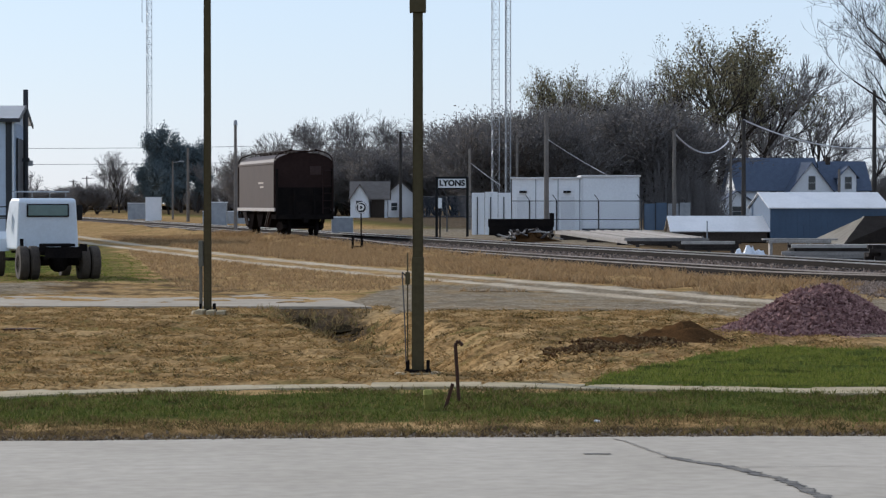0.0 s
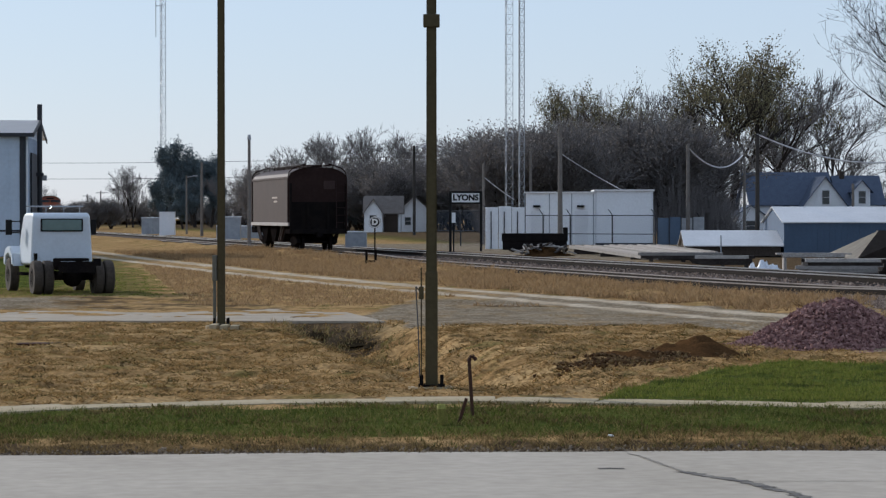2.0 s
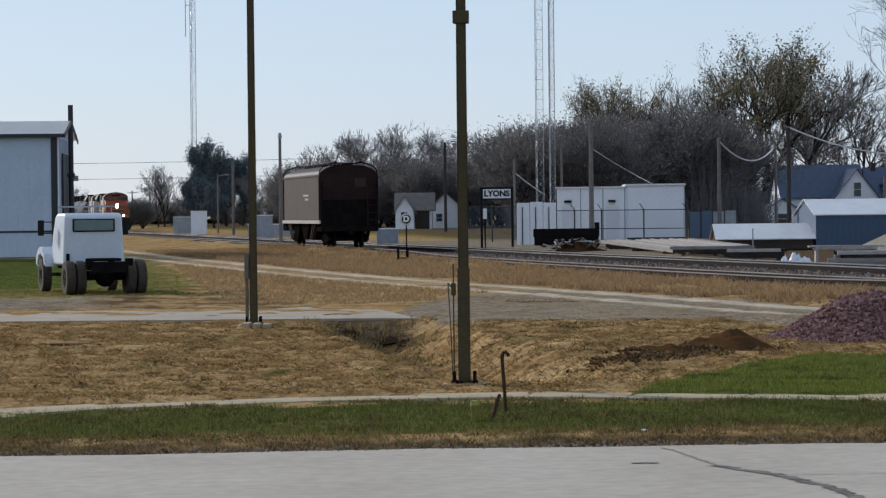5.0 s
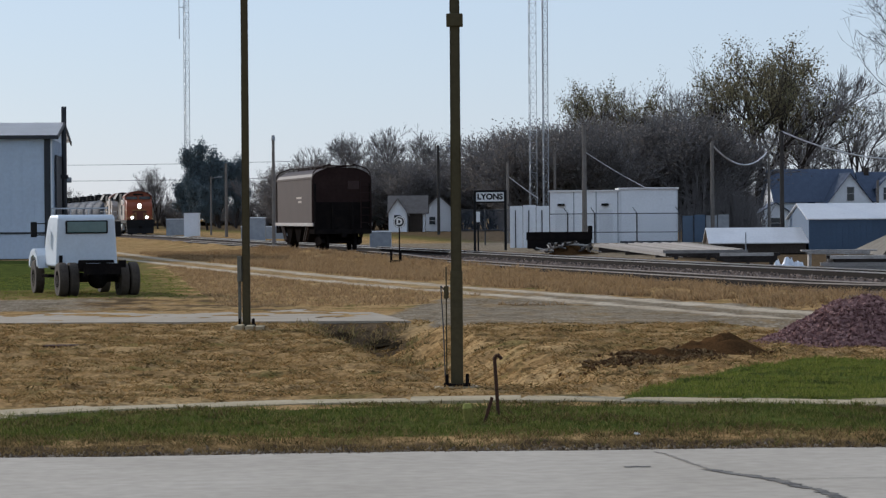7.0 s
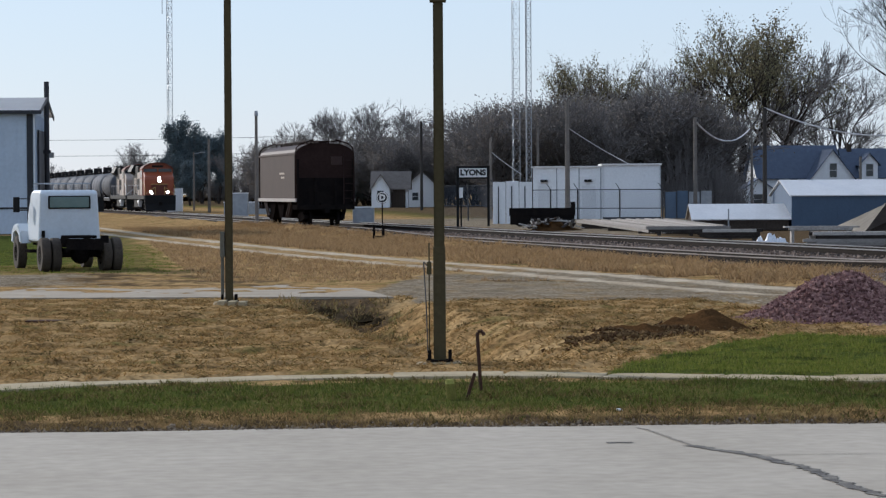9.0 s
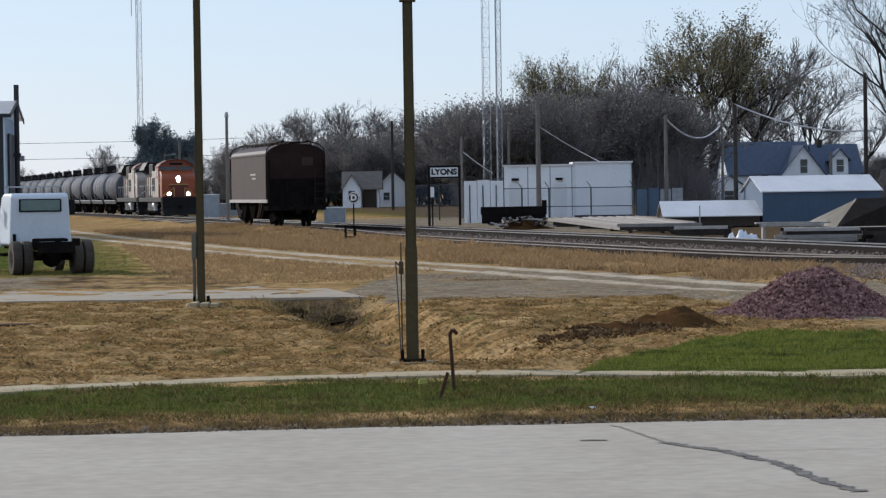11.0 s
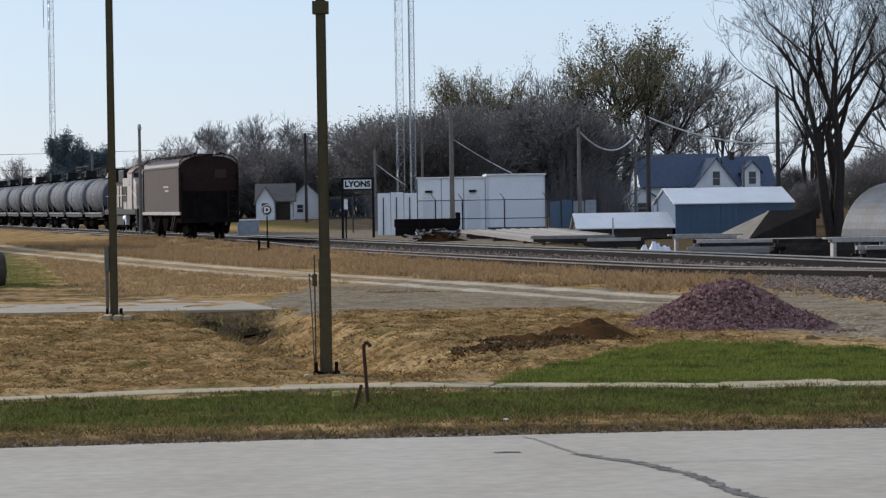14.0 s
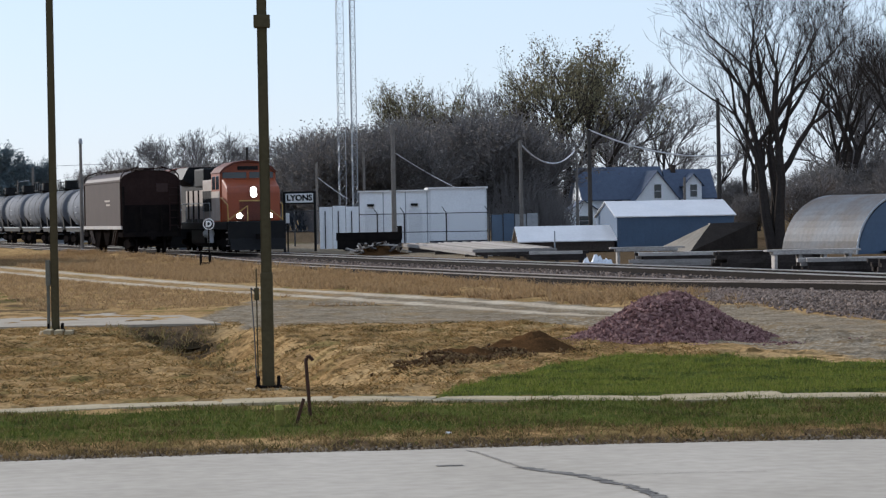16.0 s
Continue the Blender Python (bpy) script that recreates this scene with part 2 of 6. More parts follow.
def lane_far(y):
    """How far the lane's farther wheel track lies across the tracks' direction."""
    return float(np.interp(y, (56, 60, 66, 72, 80, 88, 95, 105, 124, 150, 183, 330), (21.6, 20.6, 19.55, 18.9, 18.05, 17.25, 16.75, 16.2, 15.7, 15.05, 15.2, 16.5)))


def walk_y(x):
    """Middle line of the old sidewalk."""
    if x > 4.2:
        return 34.74
    return 35.75 - (0.072 if x < -0.3 else 0.05) * (x + 0.3) ** 2


def ditch_x(y):
    """Middle of the ditch that runs from the culvert to the walk."""
    return -2.3 + (58 - y) * 0.15


# ---- ground: one sheet to the horizon, with swale, banks and lane ----
def cval(x, y):
    """Distance from the viewer across the tracks' direction."""
    return x * NX + y * NY


def fbm(x, y, s, seed=0.0):
    return noise.fractal((x * s, y * s, seed), 1.0, 2.0, 3)


def ground_z(x, y):
    c = cval(x, y)
    if y < edge_y(x):
        return -0.03
    z = -0.02 + 0.07 * smooth01((y - edge_y(x)) / 0.9) + 0.07 * smooth01((y - 30) / 5)
    # land rises to the track bed
    z += 0.13 * smooth01((y - 46) / 30)
    bed = smooth01((c - max(18.4, lane_far(y) + 0.5)) / 3.6) * (1 - smooth01((c - 33.5) / 6))
    z = z * (1 - bed) + ((rail_z(y) if c > 27.4 else siding_z(y)) - 0.2) * bed
    far = smooth01((c - 32.6) / 1.2)
    z += (0.44 - 0.5 * smooth01((x - 9) / 4) * smooth01((200 - y) / 20) - z) * far
    if y > 120:
        z += 0.5 * smooth01((c - 38) / 8) * smooth01((y - 200) / 50)
    # ditch behind the sidewalk, with a steeper bank on the pole's side
    if y < 66:
        d = x - ditch_x(y) + 0.3 * fbm(x, y, 0.5, 11.0)
        d = d / 1.7 if d > 0 else -d / 1.05
        sw = smooth01((y - 37.6) / 4) * smooth01((60.9 - y) / 3.0)
        z -= 0.62 * sw * smooth01(1.15 - d)
    # a low lip of turf along the walk
    if y < 38:
        z += 0.045 * smooth01((y - walk_y(x) - 0.36) / 0.14)
    # lawn swell
    if x > 0.6:
        z += 0.05 * smooth01((x - 1.4 - 0.1 * (y - 37)) / 2.5) * smooth01((y - 36.5) / 5) * smooth01((47 - y) / 3.5)
    if 20.5 < c:
        z += 0.02 * fbm(x, y, 0.8) + (0.16 * max(0.0, fbm(x, y, 0.7, 4.0)) if c < 24.0 and y > 74 else 0.0)
        crest = smooth01((c - 21.6) / 1.3) * smooth01((24.3 - c) / 0.5) * smooth01((y - 104) / 10)
        z += (0.14 + 0.16 * fbm(x, y, 0.45, 8.0)) * crest
    elif y < 140:
        rough = smooth01((y - 36) / 2) * smooth01((61 - y) / 2)
        z += 0.035 * fbm(x, y, 0.8) * smooth01((y - 30.5) / 2) + 0.012 * fbm(x, y, 4.0) + 0.085 * fbm(x * 0.45, y, 2.4, 7.0) * rough
        z += 0.03 * fbm(x, y, 1.4, 2.0) * smooth01((c - lane_far(y) - 0.6) / 0.8)
    else:
        z += 0.03 * fbm(x, y, 0.3)
    return z


def lawn_at(x, y, w):
    """How surely a spot belongs to the mown lawn."""
    left = (x - 1.75 - 0.2 * (y - 36.5) - 0.022 * (y - 36.5) ** 2 + 0.4 * w) / 0.25
    top = 44.5 - 3.2 * smooth01((x - 5.6) / 1.9) - 0.5 * max(0.0, x - 7.5)
    return smooth01(left) * smooth01((top - y + 0.7 * w) / 0.5)


def masks(x, y):
    """Green grass, gravel, dirt, ballast, worn verge of the lane."""
    c = cval(x, y)
    w = 0.5 * fbm(x, y, 0.6, 3.0)
    w2 = 0.5 * fbm(x, y, 2.5, 5.0)
    green = gravel = dirt = bal = worn = 0.0
    v = y - edge_y(x)
    if v < 5.0:
        green = smooth01((v - 0.9 + 0.8 * w + 0.6 * w2) / 0.8) * (0.75 + 0.6 * w)
        dirt = 0.9 * smooth01((0.9 - v + 0.9 * w2 + 0.6 * w) / 0.5)
        gravel = 0.9 * smooth01((0.32 - v + 0.4 * w2) / 0.25)
    if 34.5 < y < 50 and y > walk_y(x) + 0.3:
        green = max(green, lawn_at(x, y, w))
    # greener strip along the yard, deepened before the metal building to paint shade
    if 70 < y < 150:
        lim = -8.9 - (y - 84) * 0.13 + 2.6 * smooth01((80 - y) / 8)
        green = max(green, 0.95 * smooth01((lim - 1.6 - x + w) / 1.5) * smooth01((y - 84 + 2 * w) / 5))
        green = max(green, 0.55 * smooth01((lim - x + 1.6 + 2 * w) / 1.6) * smooth01((y - 72.5 + 2 * w) / 3))
    if 38 < y < 60:
        green = max(green, 0.42 * smooth01(0.25 + w + w2) * smooth01((-1 - x) / 2))
        # green strip along the ditch, darker down its middle
        green = max(green, 0.55 * smooth01(1.1 - abs(x - ditch_x(y)) / 1.0) * smooth01(0.55 + w + w2))
        dirt = max(dirt, 0.5 * smooth01(1.0 - abs(x - ditch_x(y)) / 0.4) * smooth01(0.3 + 2 * w2))
    if 56.5 < y < 63:
        # dark earth about the culvert, painting the shadow at its mouth
        dirt = max(dirt, 1.1 * smooth01(1.5 - abs(x - ditch_x(y)) / 0.9 + w2) * smooth01((y - 57.0 + 2 * w) / 1.5))
    wl = 0.5 * w
    lf = lane_far(y)
    if 56 < y < 330:
        lane = smooth01((c - lf + 2.6 + wl) / 0.5) * smooth01((lf + 0.8 - c + wl) / 0.4)
        gravel = lane * (0.30 + 0.4 * smooth01((90 - y) / 20) + 0.5 * w2)
        dirt = max(dirt, 0.5 * lane * smooth01(0.3 + w))
    # apron beyond the ditch, and the lane past the stone pile
    near = smooth01((y - 58.6 + 0.8 * w) / 0.9) if x < 4.5 else smooth01((x - 4.9 - (57 - y) * 0.2 + wl) / 0.6)
    ap = near * smooth01((lf + 1.0 - c + wl) / 0.5) * smooth01((x + 2.6 - 0.09 * (y - 62) + wl) / 0.6) * smooth01((80 - y) / 7)
    if y < 62:
        ap *= smooth01((x - ditch_x(y) - 1.3 + wl) / 0.5)
    if x > 8.0 and y < 66:
        ap = max(ap, smooth01((x - 7.3 - (45.2 - y) * 0.28 + wl) / 0.5) * smooth01((22.6 - c + wl) / 0.5) * smooth01((y - 40) / 1))
    gravel = max(gravel, ap * (0.7 + 0.4 * w + 0.4 * w2))
    dirt = max(dirt, 0.6 * ap * smooth01(0.35 - w))
    # dark wet streak on the apron
    wet = smooth01(1.4 - math.hypot((x - 1.15) / 1.3, (y - 70.0 + 0.25 * (x - 1.1)) / 0.55) + w2)
    dirt = max(dirt, 1.1 * wet)
    gravel *= 1 - wet
    # worn yard by the slab
    yard = smooth01((y - 67) / 1) * smooth01((80 - y + 3 * w) / 4) * smooth01((-3.4 - 0.35 * max(0, y - 70) - x + wl) / 1)
    dirt = max(dirt, 0.75 * yard * smooth01(0.6 + w + w2))
    gravel = max(gravel, 0.8 * yard * smooth01(0.3 - w + (-8.5 - x) / 4))
    green *= 1 - 0.8 * yard
    if c > 18:
        near_rail = siding_perp(y) - 0.75
        bal = smooth01((c - near_rail + 0.45 + wl) / 0.5) * smooth01((34 - c) / 1.0)
        if c < 27.2:
            bal *= 1 - 0.9 * smooth01((y - 104 + 10 * w) / 14)
        if y < 84:
            bal = max(bal, smooth01((c - 22.3 + wl) / 0.7) * smooth01((34 - c) / 1.0) * smooth01((x - 8.9 + 1.2 * w) / 0.8))
        if c > 33.3:
            yard_r = smooth01((x - 7) / 3) * smooth01((200 - y) / 10)
            gravel = max(gravel, 0.75 * smooth01((75 - c) / 10) * (1 - yard_r))
            dirt = max(dirt, 0.7 * smooth01((c - 40) / 5), 1.1 * yard_r)
        if y > 190:
            green = max(green, 0.7 * smooth01((c - 38) / 6))
            gravel *= 1 - smooth01((y - 200) / 20)
    return green, gravel, dirt, bal, c - lf if 61 < y < 330 and x < 8 else 9.0


def ground_material():
    m = bpy.data.materials.new("field_ground")
    m.use_nodes = True
    nt = m.node_tree
    n, link = nt.nodes, nt.links.new
    b = n["Principled BSDF"]
    b.inputs["Roughness"].default_value = 1.0
    b.inputs["Specular IOR Level"].default_value = 0.0
    tc = n.new("ShaderNodeTexCoord")

    def tex(scale, detail=4):
        t = n.new("ShaderNodeTexNoise")
        t.inputs["Scale"].default_value = scale
        t.inputs["Detail"].default_value = detail
        link(tc.outputs["Object"], t.inputs["Vector"])
        return t

    coarse, mid, fine = tex(0.35), tex(2.2), tex(14.0)

    def blend(fac, a, bcol, lo=0.4, hi=0.6):
        r = n.new("ShaderNodeMapRange")
        r.inputs["From Min"].default_value, r.inputs["From Max"].default_value = lo, hi
        link(fac, r.inputs["Value"])
        x = n.new("ShaderNodeMix")
        x.data_type = "RGBA"
        link(r.outputs[0], x.inputs["Factor"])
        for key, v in (("A", a), ("B", bcol)):
            if isinstance(v, tuple):
                x.inputs[key].default_value = (*v, 1)
            else:
                link(v, x.inputs[key])
        return x.outputs["Result"]

    dry = blend(mid.outputs["Fac"], (0.37, 0.238, 0.105), (0.25, 0.154, 0.066))
    dry = blend(coarse.outputs["Fac"], dry, (0.42, 0.282, 0.132), 0.45, 0.7)
    clump = tex(3.4, 5)
    dry = blend(clump.outputs["Fac"], dry, (0.115, 0.075, 0.032), 0.56, 0.68)
    tuft = tex(0.9, 5)
    dry = blend(tuft.outputs["Fac"], dry, (0.15, 0.125, 0.042), 0.56, 0.72)
    green = blend(mid.outputs["Fac"], (0.088, 0.105, 0.025), (0.055, 0.066, 0.019))
    gravel = blend(mid.outputs["Fac"], (0.25, 0.205, 0.145), (0.165, 0.13, 0.088))
    gravel = blend(fine.outputs["Fac"], gravel, (0.30, 0.255, 0.19), 0.5, 0.8)
    dirt = blend(mid.outputs["Fac"], (0.075, 0.053, 0.031), (0.13, 0.09, 0.053))
    bal = blend(fine.outputs["Fac"], (0.17, 0.14, 0.122), (0.085, 0.070, 0.062))
    col = dry
    for name, c in (("green", green), ("dirt", dirt), ("gravel", gravel), ("ballast", bal)):
        at = n.new("ShaderNodeAttribute")
        at.attribute_name = name
        add = n.new("ShaderNodeMath")
        add.operation = "MULTIPLY_ADD"
        sub = n.new("ShaderNodeMath")
        sub.operation = "SUBTRACT"
        link(fine.outputs["Fac"], sub.inputs[0])
        sub.inputs[1].default_value = 0.5
        link(sub.outputs[0], add.inputs[0])
        add.inputs[1].default_value = 0.8
        link(at.outputs["Fac"], add.inputs[2])
        col = blend(add.outputs[0], col, c, 0.3, 0.7)
    # two wheel tracks worn pale along the lane
    lane = n.new("ShaderNodeAttribute")
    lane.attribute_name = "lane"
    wob = n.new("ShaderNodeMath")
    wob.operation = "MULTIPLY_ADD"
    link(mid.outputs["Fac"], wob.inputs[0])
    wob.inputs[1].default_value = 0.5
    link(lane.outputs["Fac"], wob.inputs[2])
    for off, half in ((0.25, 0.40), (-1.6, 0.33)):
        away = n.new("ShaderNodeMath")
        away.operation = "SUBTRACT"
        link(wob.outputs[0], away.inputs[0])
        away.inputs[1].default_value = off
        size = n.new("ShaderNodeMath")
        size.operation = "ABSOLUTE"
        link(away.outputs[0], size.inputs[0])
        soft = n.new("ShaderNodeMath")
        soft.operation = "MULTIPLY_ADD"
        link(fine.outputs["Fac"], soft.inputs[0])
        soft.inputs[1].default_value = 0.3
        link(size.outputs[0], soft.inputs[2])
        pale = blend(coarse.outputs["Fac"], (0.50, 0.42, 0.31), (0.40, 0.325, 0.23))
        col = blend(soft.outputs[0], pale, col, half, half + 0.3)
    hs = n.new("ShaderNodeHueSaturation")
    val = n.new("ShaderNodeMapRange")
    val.inputs["From Min"].default_value, val.inputs["From Max"].default_value = 0.3, 0.7
    val.inputs["To Min"].default_value, val.inputs["To Max"].default_value = 0.66, 1.34
    link(fine.outputs["Fac"], val.inputs["Value"])
    link(val.outputs[0], hs.inputs["Value"])
    link(col, hs.inputs["Color"])
    link(hs.outputs[0], b.inputs["Base Color"])
    bp = n.new("ShaderNodeBump")
    bp.inputs["Strength"].default_value = 0.7
    bp.inputs["Distance"].default_value = 0.05
    link(fine.outputs["Fac"], bp.inputs["Height"])
    link(bp.outputs[0], b.inputs["Normal"])
    return m


def build_ground():
    ys = [-400, -100, -20, 10, 22]
    y = 28.0
    while y < 420:
        ys.append(y)
        y *= 1.0042 if y < 60 else (1.0065 if y < 120 else 1.012)
    ys += [450, 520, 650, 900, 1500, 3500]
    us = [-1500, -400, -120, -40, -12, -5, -2.5, -1.6, -1.3] + [i / 95 - 1.1 for i in range(0, 228)] + [1.6, 1.8, 2.6, 5, 12, 40, 120, 400, 1500]
    verts, att = [], [[], [], [], [], []]
    for y in ys:
        half = 0.17 * min(max(y, 28), 420)
        for u in us:
            x = u * half if abs(u) < 3 else u * 6
            verts.append((x, y, ground_z(x, y) if 20 < y < 600 and abs(u) < 3 else (-0.06 if y < 29.6 else 0.1)))
            for a, v in zip(att, masks(x, y) if 25 < y < 600 and abs(u) < 3 else (0, 0, 0, 0, 9)):
                a.append(v)
    w = len(us)
    faces = [(j * w + i, j * w + i + 1, (j + 1) * w + i + 1, (j + 1) * w + i) for j in range(len(ys) - 1) for i in range(w - 1)]
    g = raw("ground", verts, faces, ground_material(), smooth=True)
    for name, a in zip(("green", "gravel", "dirt", "ballast", "lane"), att):
        at = g.data.attributes.new(name, "FLOAT", "POINT")
        at.data.foreach_set("value", a)
    tagged(g, "dry autumn grass ground with green verge and gravel lane", "ground", kind="structure")


build_ground()

# ---- road of concrete, with tar patches ----
R5 = pose(0, 0, 0, 0, 0, 5.1)


def build_road():
    rng = random.Random(5)
    bm = bmesh.new()
    n = 240
    top = []
    for i in range(n + 1):
        x = -60 + 120 * i / n
        e = 29.45 + 0.05 * rng.uniform(-1, 1) + 0.06 * math.sin(x * 1.3)
        e -= 0.012 * min(max(x * 0.996 - 2.62, 0.0), 12.0) ** 2
        top.append((x, e))
    vs = [bm.verts.new((x, 6.0, 0)) for x, e in top], [bm.verts.new((x, e, 0.0)) for x, e in top], [bm.verts.new((x, e + 0.02, -0.2)) for x, e in top]
    for i in range(n):
        for a, b in ((vs[0], vs[1]), (vs[1], vs[2])):
            bm.faces.new((a[i], a[i + 1], b[i + 1], b[i]))
    ob = tagged(obj("road", bm, M["concrete"]), "pale concrete road with dark sealed cracks", "road", kind="structure")
    ob.matrix_basis = R5
    return ob


road = build_road()


def strip(name, pts, width, z, material, parent=None, jitter=0.3, seed=1):
    """A thin uneven ribbon along points."""
    rng = random.Random(seed)
    bm = bmesh.new()
    dense = []
    for (a, b) in zip(pts, pts[1:]):
        k = max(2, int((Vector(b) - Vector(a)).length / 0.06))
        dense += [Vector(a).lerp(Vector(b), i / k) for i in range(k)]
    dense.append(Vector(pts[-1]))
    prev = None
    for i, p in enumerate(dense):
        d = (dense[min(i + 1, len(dense) - 1)] - dense[max(i - 1, 0)]).normalized()
        s = Vector((-d.y, d.x))
        wa, wb = [width / 2 * (1 + jitter * rng.uniform(-1, 1)) for _ in range(2)]
        p = p + s * rng.uniform(-1, 1) * width * 0.25
        pair = [bm.verts.new((*(p + s * wa), z)), bm.verts.new((*(p - s * wb), z))]
        if prev:
            bm.faces.new((prev[0], prev[1], pair[1], pair[0]))
        prev = pair
    bmesh.ops.recalc_face_normals(bm, faces=bm.faces)
    return part(name, bm, material, parent)
# ---- tracks ----
def build_track(name, perp_of, z_of, y0, y1, label, head):
    t = thing(name, Matrix(), label, "railway track", kind="structure")
    step = 3.0
    n = int((y1 - y0) / step)
    for side in (-1, 1):
        for pname, w, za, zb, m in (("rail", 0.035, -0.17, -0.02, M["steel"]), ("rail_head", 0.036, -0.02, 0.012, head)):
            bm = bmesh.new()
            prev = None
            for i in range(n + 1):
                y = y0 + step * i
                p = on_track(perp_of(y) + side * 0.7525, y)
                z = z_of(y)
                ring = [bm.verts.new((p.x - w, y, z + za)), bm.verts.new((p.x - w, y, z + zb)), bm.verts.new((p.x + w, y, z + zb)), bm.verts.new((p.x + w, y, z + za))]
                if prev:
                    for k in range(4):
                        bm.faces.new((prev[k], prev[(k + 1) % 4], ring[(k + 1) % 4], ring[k]))
                prev = ring
            bmesh.ops.recalc_face_normals(bm, faces=bm.faces)
            part(pname, bm, m, t)
    me = None
    y = max(y0, 62.0)
    k = 0
    while k < 300 and y < y1:
        p = on_track(perp_of(y), y, z_of(y) - 0.26)
        if me is None:
            ob = part("tie", bx(-1.3, 1.3, -0.115, 0.115, -0.09, 0.09, 0.01), M["tie"], t)
            me = ob.data
        else:
            ob = new("tie", me)
            ob.parent = t
        ob.matrix_basis = pose(p.x, p.y, p.z, 0, 0, TH)
        y += 0.54
        k += 1
    return t


build_track("main_track", lambda y: MAIN, rail_z, 40, 900, "main railway track with polished rails on stone ballast", M["railtop"])
build_track("siding_track", siding_perp, siding_z, 47, 240, "rusty siding track half buried in dry grass", M["railrust"])


# ---- rail vehicles (y=0 at the front end, rail head at z=0) ----
def bogie(parent, y, wheelbase=1.78, axles=2, r=0.46):
    bm = bmesh.new()
    for s in (-1, 1):
        prism(bm, [(y - wheelbase * (axles - 1) / 2 - 0.4, 0.42), (y - 0.3, 0.28), (y + 0.3, 0.28), (y + wheelbase * (axles - 1) / 2 + 0.4, 0.42), (y + wheelbase * (axles - 1) / 2 + 0.35, 0.62), (y + 0.35, 0.75), (y - 0.35, 0.75), (y - wheelbase * (axles - 1) / 2 - 0.35, 0.62)], s * 1.0 - 0.1, s * 1.0 + 0.1, axis="x")
    box(bm, -1.0, 1.0, y - 0.2, y + 0.2, 0.4, 0.8)
    bg_ = part("bogie", bm, M["dark"], parent)
    for a in range(axles):
        yy = y + (a - (axles - 1) / 2) * wheelbase
        bm = bmesh.new()
        for s in (-1, 1):
            tube(bm, (s * 0.68, yy, r), (s * 0.82, yy, r), r, n=24)
        tube(bm, (-0.9, yy, r), (0.9, yy, r), 0.08)
        part("wheelset", bm, M["dark"], bg_)
    return bg_


def coupler(parent, y, s):
    bm = bmesh.new()
    box(bm, -0.12, 0.12, y, y + s * 0.55, 0.72, 0.98, 0.02) if s > 0 else box(bm, -0.12, 0.12, y + s * 0.55, y, 0.72, 0.98, 0.02)
    part("coupler", bm, M["dark"], parent)


def covered_hopper():
    h = thing("hopper_car", Matrix(), "weathered brown covered hopper rail car standing alone on siding", "rail car")
    L, W = 15.2, 1.58
    # curved body section
    sec = [(-W, 1.45), (-W, 3.98), (-W + 0.1, 4.14), (-W + 0.34, 4.28), (-0.85, 4.43), (0, 4.47)]
    sec += [(-x, z) for x, z in sec[-2::-1]]
    bm = pr(sec, 0.9, L - 0.9)
    part("body", bm, [M["hoppergrey"]], h, "brown body side in a paler sunlit tone")
    # bulkheads take the darker brown: their shade is put into the colour
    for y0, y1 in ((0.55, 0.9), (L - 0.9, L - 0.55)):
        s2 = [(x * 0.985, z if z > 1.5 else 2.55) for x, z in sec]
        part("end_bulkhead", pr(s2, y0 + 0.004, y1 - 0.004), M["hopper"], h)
    # slope sheets and end posts, near-black to paint the end recess's shade
    for s, ya, yb in ((1, 0.55, 2.3), (-1, L - 0.55, L - 2.3)):
        bm = bmesh.new()
        v = [bm.verts.new(p) for p in ((-W + 0.05, ya, 2.55), (W - 0.05, ya, 2.55), (W - 0.05, yb, 1.2), (-W + 0.05, yb, 1.2))]
        bm.faces.new(v)
        r = bmesh.ops.extrude_face_region(bm, geom=bm.faces[:])
        bmesh.ops.translate(bm, vec=(0, 0, 0.06), verts=[e for e in r["geom"] if isinstance(e, bmesh.types.BMVert)])
        bmesh.ops.recalc_face_normals(bm, faces=bm.faces)
        part("slope_sheet", bm, M["dark"], h)
        e0 = 0.15 if s > 0 else L - 0.15
        ye = 0.5 if s > 0 else L - 0.5
        # dark sheet added across the open recess to stand for its shade
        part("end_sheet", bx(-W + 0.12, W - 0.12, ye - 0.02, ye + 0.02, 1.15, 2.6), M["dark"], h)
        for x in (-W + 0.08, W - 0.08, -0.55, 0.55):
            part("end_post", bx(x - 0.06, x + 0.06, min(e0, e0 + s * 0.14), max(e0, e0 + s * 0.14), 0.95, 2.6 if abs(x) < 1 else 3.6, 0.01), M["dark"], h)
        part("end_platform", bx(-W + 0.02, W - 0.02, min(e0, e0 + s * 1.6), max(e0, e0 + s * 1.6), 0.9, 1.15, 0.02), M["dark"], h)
        for z in (1.5, 1.9, 2.3, 2.7, 3.1, 3.5):
            part("ladder_rung", tb((W - 0.6, e0 - s * 0.03, z), (W - 0.06, e0 - s * 0.03, z), 0.02, n=6), M["hopper"], h)
        for x in (W - 0.6, W - 0.06):
            part("ladder_rail", bx(x - 0.025, x + 0.025, e0 - 0.05, e0 + 0.02, 1.2, 3.9), M["hopper"], h)
    # side sill, ribs
    for s in (-1, 1):
        part("side_sill", bx(s * W - 0.05, s * W + 0.05, 0.3, L - 0.3, 1.32, 1.5, 0.015), M["hopperlight"], h, "pale grey side sill")
        part("top_chord", bx(s * W - 0.035, s * W + 0.035, 0.5, L - 0.5, 3.86, 3.96, 0.01), M["hoppergrey"], h)
        for y in (0.62, L - 0.62):
            part("corner_post", bx(s * W - 0.045, s * W + 0.045, y - 0.09, y + 0.09, 1.5, 3.8), M["hopper"], h)
